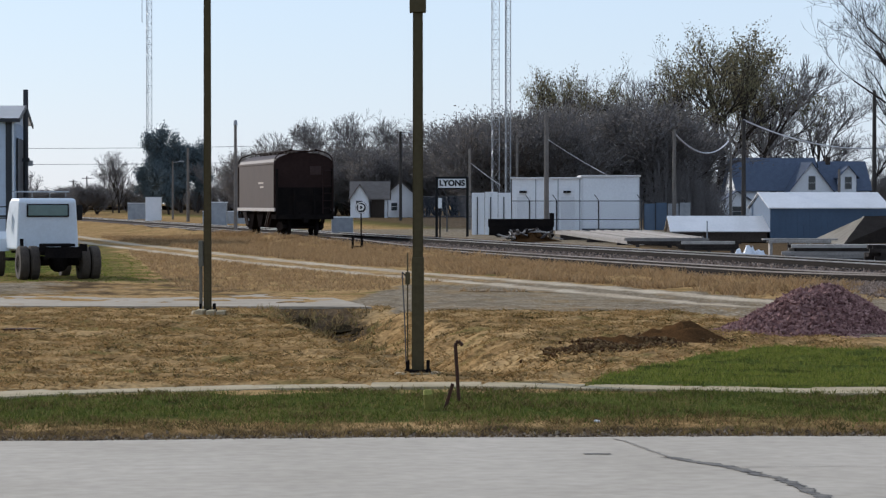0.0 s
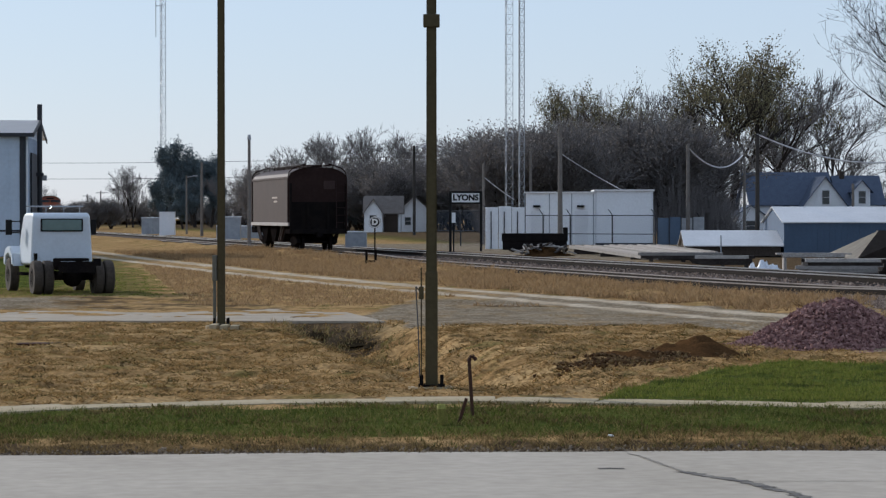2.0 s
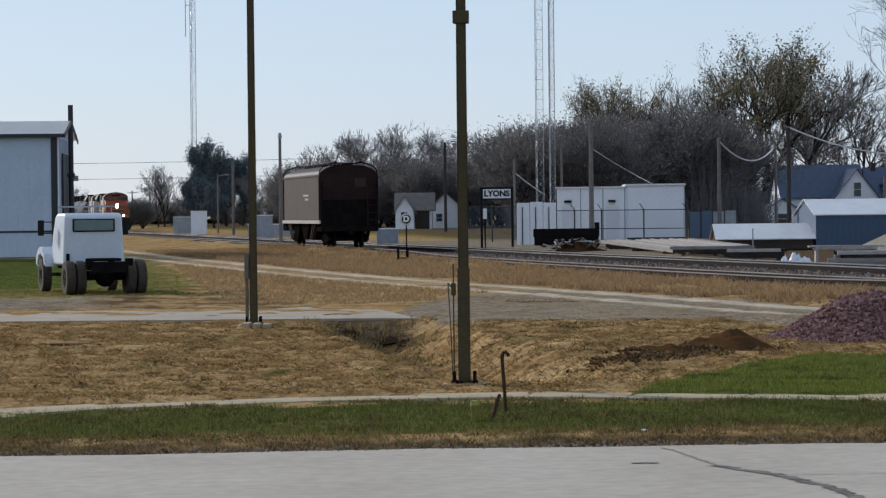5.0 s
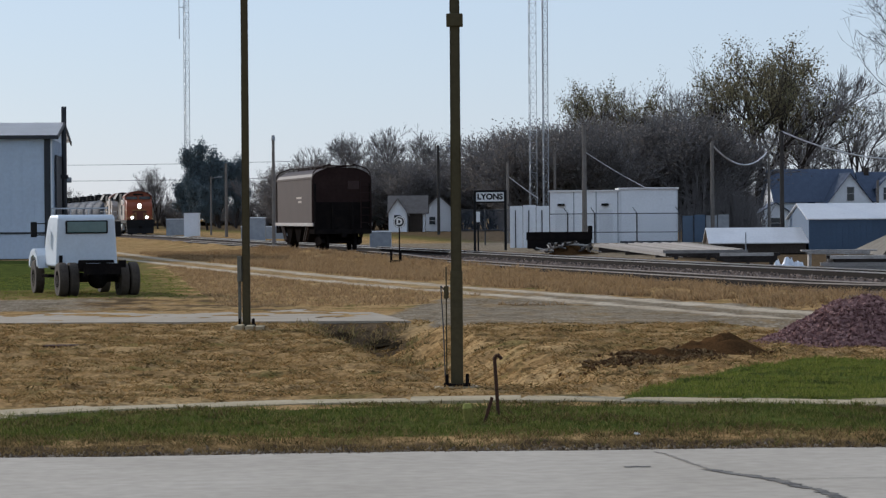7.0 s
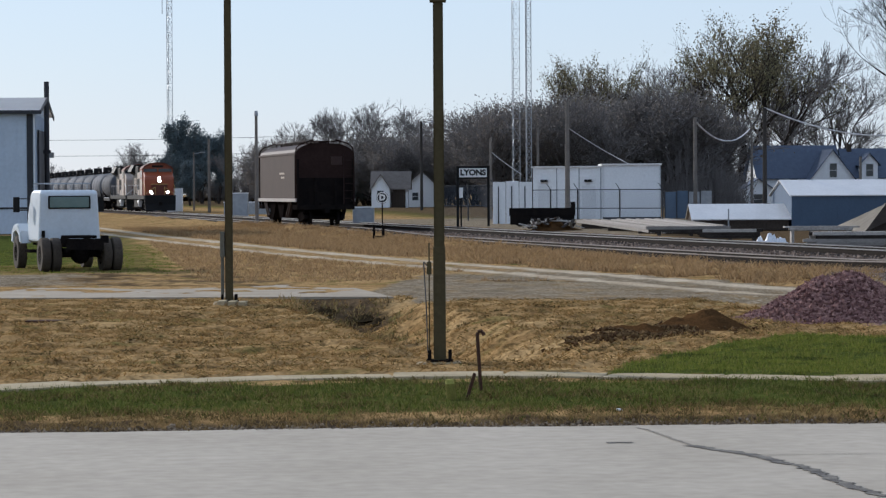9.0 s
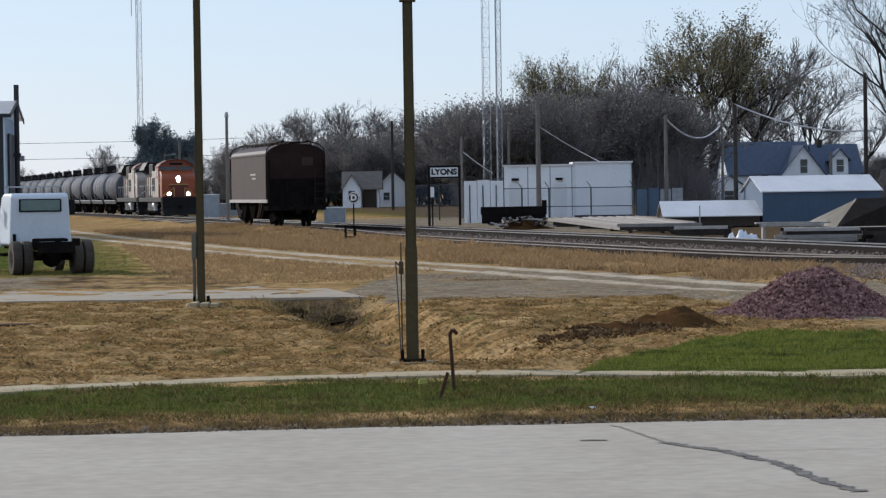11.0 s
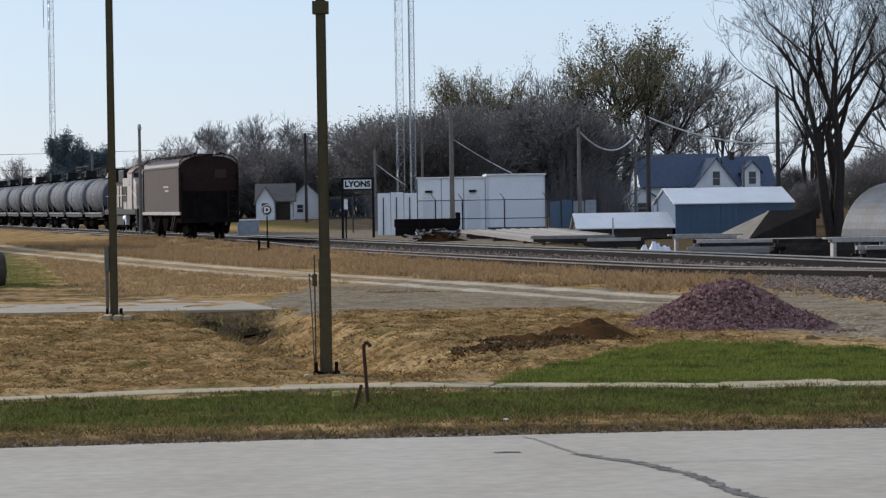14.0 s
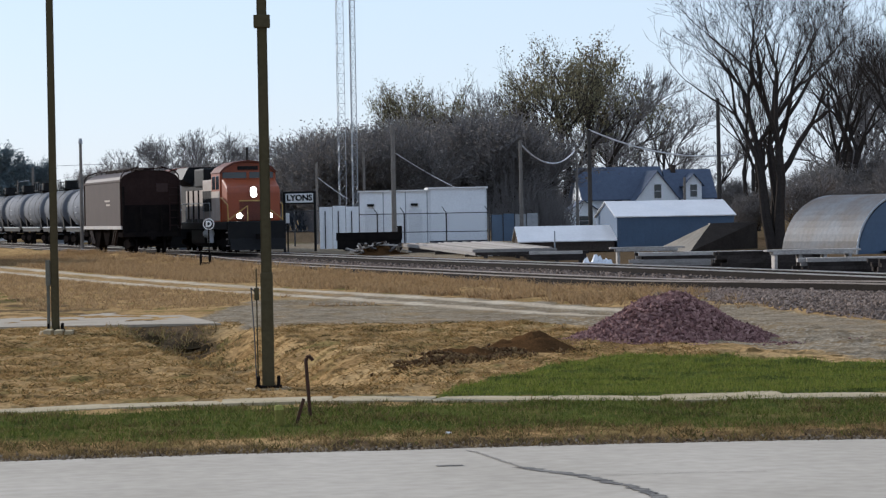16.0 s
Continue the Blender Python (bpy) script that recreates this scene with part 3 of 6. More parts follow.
        # grab arcs at the roof's ends
        for y in (0.55, L - 0.55):
            bm = bmesh.new()
            pts = [(s * W, y, 3.8), (s * (W - 0.04), y, 4.2), (s * (W - 0.25), y, 4.42), (s * 0.6, y, 4.66)]
            for a, b in zip(pts, pts[1:]):
                tube(bm, a, b, 0.03, n=6)
            part("roof_grab", bm, M["hopper"], h)
    # sloping struts under the body's ends
    for s in (-1, 1):
        for y in (2.3, 3.0):
            for ya, yb in ((y, y + 1.3), (L - y, L - y - 1.3)):
                bm = bmesh.new()
                tube(bm, (s * (W - 0.06), ya, 1.34), (s * (W - 0.06), yb, 0.5), 0.06, n=6)
                part("slope_strut", bm, M["hopper"], h)
    # running boards and hatches
    for s in (-1, 1):
        part("running_board", bx(s * 0.62 - 0.22, s * 0.62 + 0.22, 0.3, L - 0.3, 4.56, 4.6), M["hopper"], h)
        for i in range(8):
            y = 1.0 + i * (L - 2.0) / 7
            part("board_bracket", bx(s * 0.9 - 0.02, s * 0.9 + 0.02, y - 0.02, y + 0.02, 4.3, 4.57), M["hopper"], h)
    for i in range(10):
        y = 1.3 + i * 1.4
        part("roof_hatch", bx(-0.3, 0.3, y - 0.5, y + 0.5, 4.49, 4.6, 0.02), M["hopper"], h)
    # discharge bays, near-black for the shade beneath the car
    for y in (4.2, 7.6, 11.0):
        part("hopper_bay", pr([(y - 1.6, 1.45), (y + 1.6, 1.45), (y + 0.45, 0.42), (y - 0.45, 0.42)], -1.35, 1.35, axis="x"), M["dark"], h)
    # pale panel on the end and brake gear
    part("placard", bx(0.35, 0.95, 0.53, 0.548, 3.3, 3.75), M["hoppergrey"], h, "faded placard")
    for y in (1.9, L - 1.9):
        bogie(h, y)
    # dark filler added between the bays, standing for underside shade
    part("under_panel", bx(-0.95, 0.95, 2.9, L - 2.9, 0.72, 1.45), M["dark"], h)
    part("centre_sill", bx(-0.28, 0.28, 0.2, L - 0.2, 0.85, 1.25), M["dark"], h)
    coupler(h, 0.2, -1)
    coupler(h, L - 0.2, 1)
    # lettering of unreadable size
    for z, ln in ((2.82, 1.2), (2.6, 0.8)):
        part("lettering", bx(-W - 0.012, -W - 0.004, 4.6, 4.6 + ln * 1.6, z, z + 0.1), M["cream"], h, "small pale markings")
    return h


hop = covered_hopper()
hy = 158.67
hp = on_track(SIDING, hy, RAIL)
hop.matrix_basis = pose(*hp, 0, 0, TH)


def locomotive(lead=True):
    lo = thing("locomotive", Matrix(), "orange and black diesel locomotive with lit headlights" if lead else "trailing diesel locomotive in cream and black", "locomotive", group="train")
    L, W = 19.4, 1.5
    skin = M["orange"] if lead else M["black"]
    part("frame", bx(-1.55, 1.55, 0.9, L - 0.9, 1.25, 1.62, 0.03), M["black"], lo)
    # pilot plate and plow
    part("pilot", bx(-1.5, 1.5, 0.55, 0.9, 0.45, 1.65, 0.05), M["black"], lo)
    part("plow", pr([(0.25, 0.15), (0.6, 0.15), (0.6, 0.75), (0.48, 0.75)], -1.45, 1.45, axis="x"), M["black"], lo)
    # nose: tapered and rounded
    bm = bmesh.new()
    prism(bm, [(1.3, 1.63), (2.95, 1.63), (2.95, 3.95), (2.4, 3.8), (1.5, 3.45), (1.32, 3.2)], -1.42, 1.42, axis="x")
    bmesh.ops.bevel(bm, geom=[e for e in bm.edges], offset=0.09, segments=3, affect="EDGES", profile=0.5)
    part("nose", bm, M["orange"] if lead else M["cream"], lo)
    # cab
    cabsec = [(-W, 1.63), (-W, 4.2), (-W + 0.3, 4.52), (-0.6, 4.75), (0.6, 4.75), (W - 0.3, 4.52), (W, 4.2), (W, 1.63)]
    bm = pr(cabsec, 2.9, 5.4)
    part("cab", bm, M["orange"] if lead else M["cream"], lo)
    for s in (-1, 1):
        part("windscreen", bx(min(s * 0.08, s * 1.36), max(s * 0.08, s * 1.36), 2.85, 2.9, 3.72, 4.24, 0.02), M["glass"], lo)
        for y in (3.2, 4.3):
            part("side_window", bx(s * W - 0.02, s * W + 0.02, y, y + 0.8, 3.35, 4.05, 0.015), M["glass"], lo)
        part("cab_side", bx(s * (W + 0.012) - 0.012, s * (W + 0.012) + 0.012, 2.95, 5.35, 1.7, 3.25), M["cream"], lo, "pale cab side panel")
    # arched roof with a sunlit eave
    arch = [(-1.55, 4.22), (-1.3, 4.5), (-0.8, 4.76), (0, 4.88), (0.8, 4.76), (1.3, 4.5), (1.55, 4.22), (1.45, 4.2), (1.2, 4.44), (0.75, 4.68), (0, 4.8), (-0.75, 4.68), (-1.2, 4.44), (-1.45, 4.2)]
    part("cab_roof", pr(arch, 2.7, 5.5), M["redroof"], lo, "dull red arched cab roof")
    part("number_board", bx(-0.55, 0.55, 2.84, 2.9, 4.36, 4.56, 0.02), M["black"], lo)
    if lead:
        # headlights and ditch lights glow
        for x, z, r in ((-0.02, 3.28, 0.16), (-0.02, 3.05, 0.16), (-0.8, 1.93, 0.15), (0.8, 1.93, 0.15)):
            y = 1.28 if z < 3.2 else 1.31
            part("headlight_rim", tb((x, y + 0.06, z), (x, y - 0.03, z), r + 0.05, n=20), M["black"], lo)
            part("headlight", tb((x, y - 0.03, z), (x, y - 0.06, z), r, n=20), M["lamp"], lo, "lit lamp")
        # chevron of yellow and black on the nose
        for s in (-1, 1):
            bm = bmesh.new()
            a = [bm.verts.new(p) for p in ((s * 0.12, 1.29, 2.35), (s * 0.12, 1.29, 2.75), (s * 0.75, 1.29, 2.72), (s * 0.45, 1.29, 2.45))]
            bm.faces.new(a)
            bmesh.ops.solidify(bm, geom=bm.faces[:], thickness=0.012)
            part("nose_mark", bm, M["yellow"], lo, "yellow wing-shaped mark")
    part("lower_nose_band", bx(-0.78, 0.78, 1.262, 1.285, 1.68, 2.75, 0.008), M["redroof"], lo, "dark lower nose band")
    part("nose_stripe", bx(-0.8, 0.8, 1.25, 1.261, 2.68, 2.75), M["yellow"], lo, "yellow stripe")
    # front platform rails
    for s in (-1, 1):
        bm = bmesh.new()
        tube(bm, (s * 0.45, 0.75, 1.6), (s * 0.45, 0.75, 2.45), 0.03, n=6)
        tube(bm, (s * 0.45, 0.75, 2.45), (s * 1.4, 0.95, 1.75), 0.03, n=6)
        tube(bm, (s * 1.45, 1.0, 1.2), (s * 1.45, 1.0, 2.5), 0.03, n=6)
        tube(bm, (s * 1.45, 1.0, 2.5), (s * 1.45, 2.9, 2.9), 0.03, n=6)
        part("handrail", bm, M["yellow"] if lead else M["white"], lo)
        for z in (0.35, 0.7, 1.05):
            part("step", bx(min(s * 1.1, s * 1.52), max(s * 1.1, s * 1.52), 0.95, 1.3, z, z + 0.05), M["cream"], lo)
    # long hood with grilles
    part("hood", pr([(-0.95, 1.63), (-0.95, 3.9), (-0.7, 4.3), (0.7, 4.3), (0.95, 3.9), (0.95, 1.63)], 5.45, L - 1.2), M["black"], lo, "weathered dark long hood")
    part("inverter_cabinet", bx(-1.46, 1.46, 5.42, 8.3, 1.64, 3.9, 0.03), M["cream"], lo, "weathered pale equipment cabinet")
    part("dynamic_brake_box", bx(-1.35, 1.35, 8.6, 11.5, 3.55, 4.55, 0.08), M["black"], lo)
    part("radiator_wing", pr([(-1.55, 4.05), (-1.2, 4.72), (1.2, 4.72), (1.55, 4.05), (0.95, 3.7), (-0.95, 3.7)], 14.2, L - 1.6), M["black"], lo)
    part("exhaust_stack", bx(-0.3, 0.3, 12.6, 13.6, 4.3, 4.62, 0.03), M["black"], lo)
    for s in (-1, 1):
        for i in range(14):
            y = 8.8 + i * 0.55
            part("hood_door", bx(s * 0.965 - 0.015, s * 0.965 + 0.015, y, y + 0.5, 1.8, 3.4), M["cream"] if i % 3 else M["dark"], lo)
        for i in range(6):
            y = 5.6 + i * 0.45
            part("grille", bx(s * 1.475 - 0.015, s * 1.475 + 0.015, y, y + 0.36, 2.2, 3.3), M["black"], lo)
        bm = bmesh.new()
        tube(bm, (s * 1.5, 6, 2.65), (s * 1.5, L - 1.2, 2.65), 0.02, n=6)
        for i in range(7):
            tube(bm, (s * 1.5, 6 + i * 1.85, 1.6), (s * 1.5, 6 + i * 1.85, 2.65), 0.02, n=6)
        part("walkway_rail", bm, M["grey"], lo)
        part("air_tank", tb((s * 1.3, 7.0, 1.0), (s * 1.3, 8.2, 1.0), 0.22, n=14), M["white"], lo, "pale air reservoir")
        part("toolbox", bx(s * 1.35 - 0.15, s * 1.35 + 0.15, 6.62, 6.95, 0.5, 1.2, 0.03), M["white"], lo)
    part("fuel_tank", pr([(-1.4, 1.2), (-1.4, 0.5), (-1.1, 0.3), (1.1, 0.3), (1.4, 0.5), (1.4, 1.2)], 8.3, 12.4), M["black"], lo)
    bogie(lo, 4.2, 1.85, 3, 0.53)
    bogie(lo, L - 4.2, 1.85, 3, 0.53)
    coupler(lo, 0.4, -1)
    coupler(lo, L - 0.9, 1)
    return lo


def tank_car():
    c = thing("tank_car", Matrix(), "black cylindrical tank car with roof fittings and walkway", "rail car", group="train")
    L, R, ZC = 13.3, 1.45, 2.72
    bm = bmesh.new()
    prof = [(0.75, 0.02), (0.8, 0.5), (0.95, 1.0), (1.2, 1.35), (1.55, R)]
    ring_y = [(y, r) for y, r in prof] + [(L - y, r) for y, r in reversed(prof)]
    prev = None
    for y, r in ring_y:
        ring = [bm.verts.new((r * math.cos(2 * math.pi * i / 32), y, ZC + r * math.sin(2 * math.pi * i / 32))) for i in range(32)]
        if prev:
            for i in range(32):
                bm.faces.new((prev[i], prev[(i + 1) % 32], ring[(i + 1) % 32], ring[i]))
        else:
            bm.faces.new(ring)
        prev = ring
    bm.faces.new(prev)
    bmesh.ops.recalc_face_normals(bm, faces=bm.faces)
    part("tank", bm, M["tank"], c, smooth=True)
    for y in (1.9, 4.6, 8.7, L - 1.9):
        bm = bmesh.new()
        tube(bm, (0, y - 0.06, ZC), (0, y + 0.06, ZC), R + 0.015, n=32)
        part("tank_band", bm, M["black"], c)
    for y0 in (0.5, L - 3.4):
        part("stub_sill", bx(-0.3, 0.3, y0, y0 + 2.9, 0.85, 1.25, 0.03), M["dark"], c)
        part("saddle", pr([(-1.25, 1.3), (-1.35, 2.2), (1.35, 2.2), (1.25, 1.3)], y0 + 1.0, y0 + 1.6), M["black"], c)
        part("end_deck", bx(-1.45, 1.45, 0.3 if y0 < 1 else L - 1.3, 1.3 if y0 < 1 else L - 0.3, 1.2, 1.28), M["black"], c)
    part("dome", tb((0, L / 2, ZC + R - 0.05), (0, L / 2, ZC + R + 0.72), 0.55, 0.5, n=18), M["black"], c)
    part("dome_platform", bx(-1.0, 1.0, L / 2 - 1.3, L / 2 + 1.3, ZC + R + 0.1, ZC + R + 0.16), M["black"], c)
    for s in (-1, 1):
        bm = bmesh.new()
        tube(bm, (s * 1.0, L / 2 - 1.3, ZC + R + 0.75), (s * 1.0, L / 2 + 1.3, ZC + R + 0.75), 0.03, n=6)
        for y in (-1.3, 0, 1.3):
            tube(bm, (s * 1.0, L / 2 + y, ZC + R + 0.1), (s * 1.0, L / 2 + y, ZC + R + 0.75), 0.03, n=6)
        part("platform_rail", bm, M["black"], c)
    for s in (-1, 1):
        part("side_walk_rail", tb((s * 1.5, 1.0, 1.36), (s * 1.5, L - 1.0, 1.36), 0.045, n=6), M["grey"], c)
        part("side_sill_board", bx(s * 1.42 - 0.05, s * 1.42 + 0.05, 1.0, L - 1.0, 1.05, 1.3), M["black"], c)
        for i in range(4):
            part("ladder", bx(s * 1.5 - 0.02, s * 1.5 + 0.02, L / 2 - 0.25, L / 2 + 0.25, 1.6 + i * 0.4, 1.64 + i * 0.4), M["grey"], c)
    bogie(c, 2.0)
    bogie(c, L - 2.0)
    return c


TRAIN_SPEED = 19.3   # metres per second along y, a little faster at first
TRAIN_START = 463.0
lead_loco = locomotive(True)
second_loco = locomotive(False)
first_tank = tank_car()
train = [(lead_loco, 0.0), (second_loco, 19.55)]
for i in range(27):
    train.append((first_tank if i == 0 else copy_thing(first_tank, Matrix()), 39.1 + 13.5 * i))


# ---- road furniture, near things ----
for name, pts, w, seed in (
    ("sealed_crack", [(2.08, 27.25), (2.3, 26.75), (2.55, 26.2), (2.85, 25.1), (3.02, 23.7), (3.2, 22.6)], 0.12, 2),
    ("hairline_crack", [(1.7, 29.35), (1.78, 29.1), (2.08, 27.25)], 0.035, 3),
    ("hairline_crack", [(2.55, 26.2), (3.2, 26.3), (4.2, 26.25)], 0.02, 6),
    ("joint_patch", [(1.31, 27.6), (1.56, 27.62)], 0.10, 4),
):
    strip(name, pts, w, 0.006, M["hairline" if "hair" in name else "tar"], road, seed=seed, jitter=0.5 if "patch" not in name else 0.05).matrix_basis = R5.inverted()

def sidewalk():
    """Narrow old walk, in slabs with the grass grown over its edges."""
    s = thing("sidewalk", Matrix(), "narrow weathered concrete sidewalk overgrown by grass", "sidewalk", kind="structure")
    rng = random.Random(8)
    x = -7.6
    while x < 9.5:
        ln = rng.uniform(1.2, 1.5)
        wdt = 0.40 + 0.10 * rng.uniform(-1, 1) + (0.16 if x > 2.6 else 0.0)
        cx = x + ln / 2
        slope = math.degrees(math.atan((walk_y(cx + 0.5) - walk_y(cx - 0.5))))
        ob = part("slab", bx(-ln / 2 + 0.006, ln / 2 - 0.006, -wdt, wdt, -0.12, 0.0, 0.012), M["walk"], s)
        ob.matrix_basis = pose(cx, walk_y(cx), ground_z(cx, walk_y(cx)) + rng.uniform(0.012, 0.028), rng.uniform(-0.8, 0.8), rng.uniform(-0.5, 0.5), slope)
        x += ln * math.cos(math.radians(slope))
    return s


sidewalk()


def light_pole(m, h, w, label, with_box):
    p = thing("light_pole", m, label, "light pole", group="light poles")
    part("footing", tb((0, 0, -0.25), (0, 0, 0.085), 0.42, 0.3, n=20), M["walk"], p, "round concrete footing")
    part("base_plate", bx(-0.17, 0.17, -0.17, 0.17, 0.08, 0.115, 0.006), M["dark"], p, "dark base plate")
    for x in (-0.13, 0.13):
        for y in (-0.13, 0.13):
            part("anchor_bolt", tb((x, y, 0.08), (x, y, 0.23), 0.022, n=8), M["dark"], p)
    bm = bmesh.new()
    a = [bm.verts.new((x * w / 2, y * w / 2, 0.065)) for x, y in ((-1, -1), (1, -1), (1, 1), (-1, 1))]
    b = [bm.verts.new((x * w * 0.42, y * w * 0.42, h)) for x, y in ((-1, -1), (1, -1), (1, 1), (-1, 1))]
    for i in range(4):
        bm.faces.new((a[i], a[(i + 1) % 4], b[(i + 1) % 4], b[i]))
    bm.faces.new(b)
    bmesh.ops.bevel(bm, geom=[e for e in bm.edges if abs(e.verts[0].co.z - e.verts[1].co.z) > 1], offset=0.02, segments=2, affect="EDGES")
    part("shaft", bm, M["polemetal"], p)
    return p


p1 = light_pole(pose(-0.32, 37.74, 0.10), 9.0, 0.138, "tall square bronze steel light pole on concrete footing", True)
part("lower_sleeve", bx(-0.078, 0.078, -0.078, 0.078, 0.09, 1.55, 0.012), M["polemetal"], p1)
part("collar", bx(-0.105, 0.105, -0.105, 0.105, 4.66, 4.82, 0.012), M["polemetal"], p1)
part("conduit", tb((-0.13, -0.02, 0.1), (-0.13, -0.02, 1.6), 0.009, n=8), M["polemetal"], p1)
part("conduit_box", bx(-0.16, -0.10, -0.06, 0.04, 1.2, 1.36, 0.01), M["polemetal"], p1)
bm = bmesh.new()
for a, b in (((-0.13, 0, 1.28), (-0.2, 0, 1.36)), ((-0.2, 0, 1.36), (-0.17, 0, 0.8)), ((-0.17, 0, 0.8), (-0.15, 0, 0.2))):
    tube(bm, a, b, 0.008, n=6)
part("loose_cable", bm, M["darkwire"], p1)
p2 = light_pole(pose(-4.58, 57.65, 0.15), 9.0, 0.15, "tall square bronze steel light pole with meter box", True)
part("meter_box", bx(-0.17, -0.085, -0.1, 0.1, 0.95, 1.45, 0.015), M["meterbox"], p2)
for i in range(3):
    part("footing_block", bx(-0.16 + i * 0.2, -0.02 + i * 0.2, -0.95, -0.22, -0.2, 0.13 - i * 0.01, 0.01), M["walk"], p2, "pale concrete block")
part("meter_conduit", bx(-0.16, -0.10, -0.04, 0.04, 0.0, 0.95, 0.01), M["meterbox"], p2)


def vent_pipe():
    v = thing("vent_pipe", pose(0.18, 33.41, 0.08, 0, -3.5, 0), "leaning rusty steel vent pipe with hooked top", "pipe")
    bm = bmesh.new()
    pts = [(0, 0, -0.2), (0, 0, 0.64)] + [(0.035 - 0.035 * math.cos(radians(a)), 0, 0.64 + 0.06 * math.sin(radians(a))) for a in (45, 90, 135)] + [(0.078, 0, 0.645)]
    for a, b in zip(pts, pts[1:]):
        tube(bm, a, b, 0.021, n=10)
    part("pipe", bm, M["rust"], v, smooth=False)
    return v


vent_pipe()
st = thing("iron_stake", pose(0.01, 32.38, 0.05, 0, 17, 0), "short leaning dark iron stake in grass", "stake")
part("stake", bx(-0.018, 0.018, -0.018, 0.018, -0.15, 0.33, 0.004), M["rust"], st)
mk = thing("marker_post", pose(-0.15, 32.38, 0.05, 0, -5, 0), "short faded green marker post with yellow-green cap", "post")
part("post", tb((0, 0, -0.15), (0, 0, 0.20), 0.052, n=14), M["postgreen"], mk)
part("cap", tb((0, 0, 0.20), (0, 0, 0.25), 0.055, 0.04, n=14), M["postcap"], mk, "yellow-green cap")


# driveway slab with culvert end
dv = thing("driveway_slab", Matrix(), "concrete driveway slab ending at a ditch culvert", "slab", kind="structure")
bm = bmesh.new()
top = [(-30, 60.9), (-9.8, 60.9), (-5.0, 60.8), (-2.2, 60.6), (-1.45, 60.4), (-1.9, 63.0), (-2.7, 67.6), (-3.2, 68.6), (-30, 69.6)]
prism_pts = [bm.verts.new((x, y, 0.215)) for x, y in top]
low = [bm.verts.new((x, y, 0.13)) for x, y in top]
bm.faces.new(prism_pts)
bm.faces.new(low[::-1])
for i in range(len(top)):
    bm.faces.new((prism_pts[i], low[i], low[(i + 1) % len(top)], prism_pts[(i + 1) % len(top)]))
bmesh.ops.recalc_face_normals(bm, faces=bm.faces)
part("slab_top", bm, M["slab"], dv)





# ---- old truck on the yard ----
def old_truck():
    t = thing("truck", pose(-10.48, 80.71, 0.22, 0, 0, 18.5), "old white truck with bare chassis and dual rear wheels", "truck")
    # y=0 at the rear axle, +y towards the bonnet
    def wheel(x, y, r, w):
        wh = part("wheel", tb((x - w / 2, y, r), (x + w / 2, y, r), r * 0.55, n=18), M["dark"], t)
        bm = bmesh.new()
        tube(bm, (x - w / 2 + 0.03, y, r), (x + w / 2 - 0.03, y, r), r, n=28)
        tube(bm, (x - w / 2, y, r), (x - w / 2 + 0.03, y, r), r * 0.93, r, n=28)
        tube(bm, (x + w / 2 - 0.03, y, r), (x + w / 2, y, r), r, r * 0.93, n=28)
        part("tyre", bm, M["rubber"], wh)
    for s in (-1, 1):
        for x in (0.69, 0.98):
            wheel(s * x, 0, 0.47, 0.25)
        wheel(s * 0.95, 3.9, 0.48, 0.25)
        part("chassis_rail", bx(s * 0.42 - 0.04, s * 0.42 + 0.04, -0.75, 4.6, 0.68, 0.9), M["dark"], t)
        part("mud_bracket", bx(s * 0.55 - 0.1, s * 0.55 + 0.1, -0.72, -0.66, 0.8, 1.0), M["dark"], t)
    part("rear_crossmember", bx(-0.5, 0.5, -0.8, -0.7, 0.62, 0.92), M["dark"], t)
    part("rear_axle", tb((-0.9, 0, 0.5), (0.9, 0, 0.5), 0.1), M["dark"], t)
    bm = bmesh.new()
    bmesh.ops.create_uvsphere(bm, u_segments=16, v_segments=10, radius=0.28, matrix=pose(0, -0.05, 0.5))
    part("differential", bm, M["dark"], t)
    for s in (-1, 1):
        part("leaf_spring", bx(s * 0.45 - 0.04, s * 0.45 + 0.04, -0.7, 0.7, 0.56, 0.66), M["dark"], t)
    part("fifth_wheel_plate", bx(-0.42, 0.42, -0.3, 0.5, 0.92, 1.0, 0.03), M["dark"], t)
    # cab: tapering towards the roof
    bm = bmesh.new()
    sec = [(1.45, 0.80), (3.15, 0.80), (3.2, 1.55), (2.95, 2.15), (2.7, 2.24), (1.6, 2.24), (1.47, 2.15)]
    prism(bm, sec, -0.87, 0.87, axis="x")
    for v in bm.verts:
        if v.co.z > 1.5:
            v.co.x *= 1 - 0.09 * (v.co.z - 1.5) / 0.8
    bmesh.ops.bevel(bm, geom=bm.edges[:], offset=0.07, segments=3, affect="EDGES", profile=0.5)
    part("cab", bm, M["truckwhite"], t)
    part("rear_window_rubber", bx(-0.59, 0.59, 1.435, 1.458, 1.72, 2.08, 0.03), M["black"], t)
    part("rear_window", bx(-0.55, 0.55, 1.425, 1.45, 1.75, 2.05, 0.02), M["cabglass"], t, "greenish rear window")
    bm = bmesh.new()
    prism(bm, [(3.1, 0.75), (4.6, 0.75), (4.65, 1.3), (4.5, 1.5), (3.1, 1.55)], -0.62, 0.62, axis="x")
    bmesh.ops.bevel(bm, geom=bm.edges[:], offset=0.09, segments=3, affect="EDGES", profile=0.5)
    part("bonnet", bm, M["truckwhite"], t)
    for s in (-1, 1):
        bm = bmesh.new()
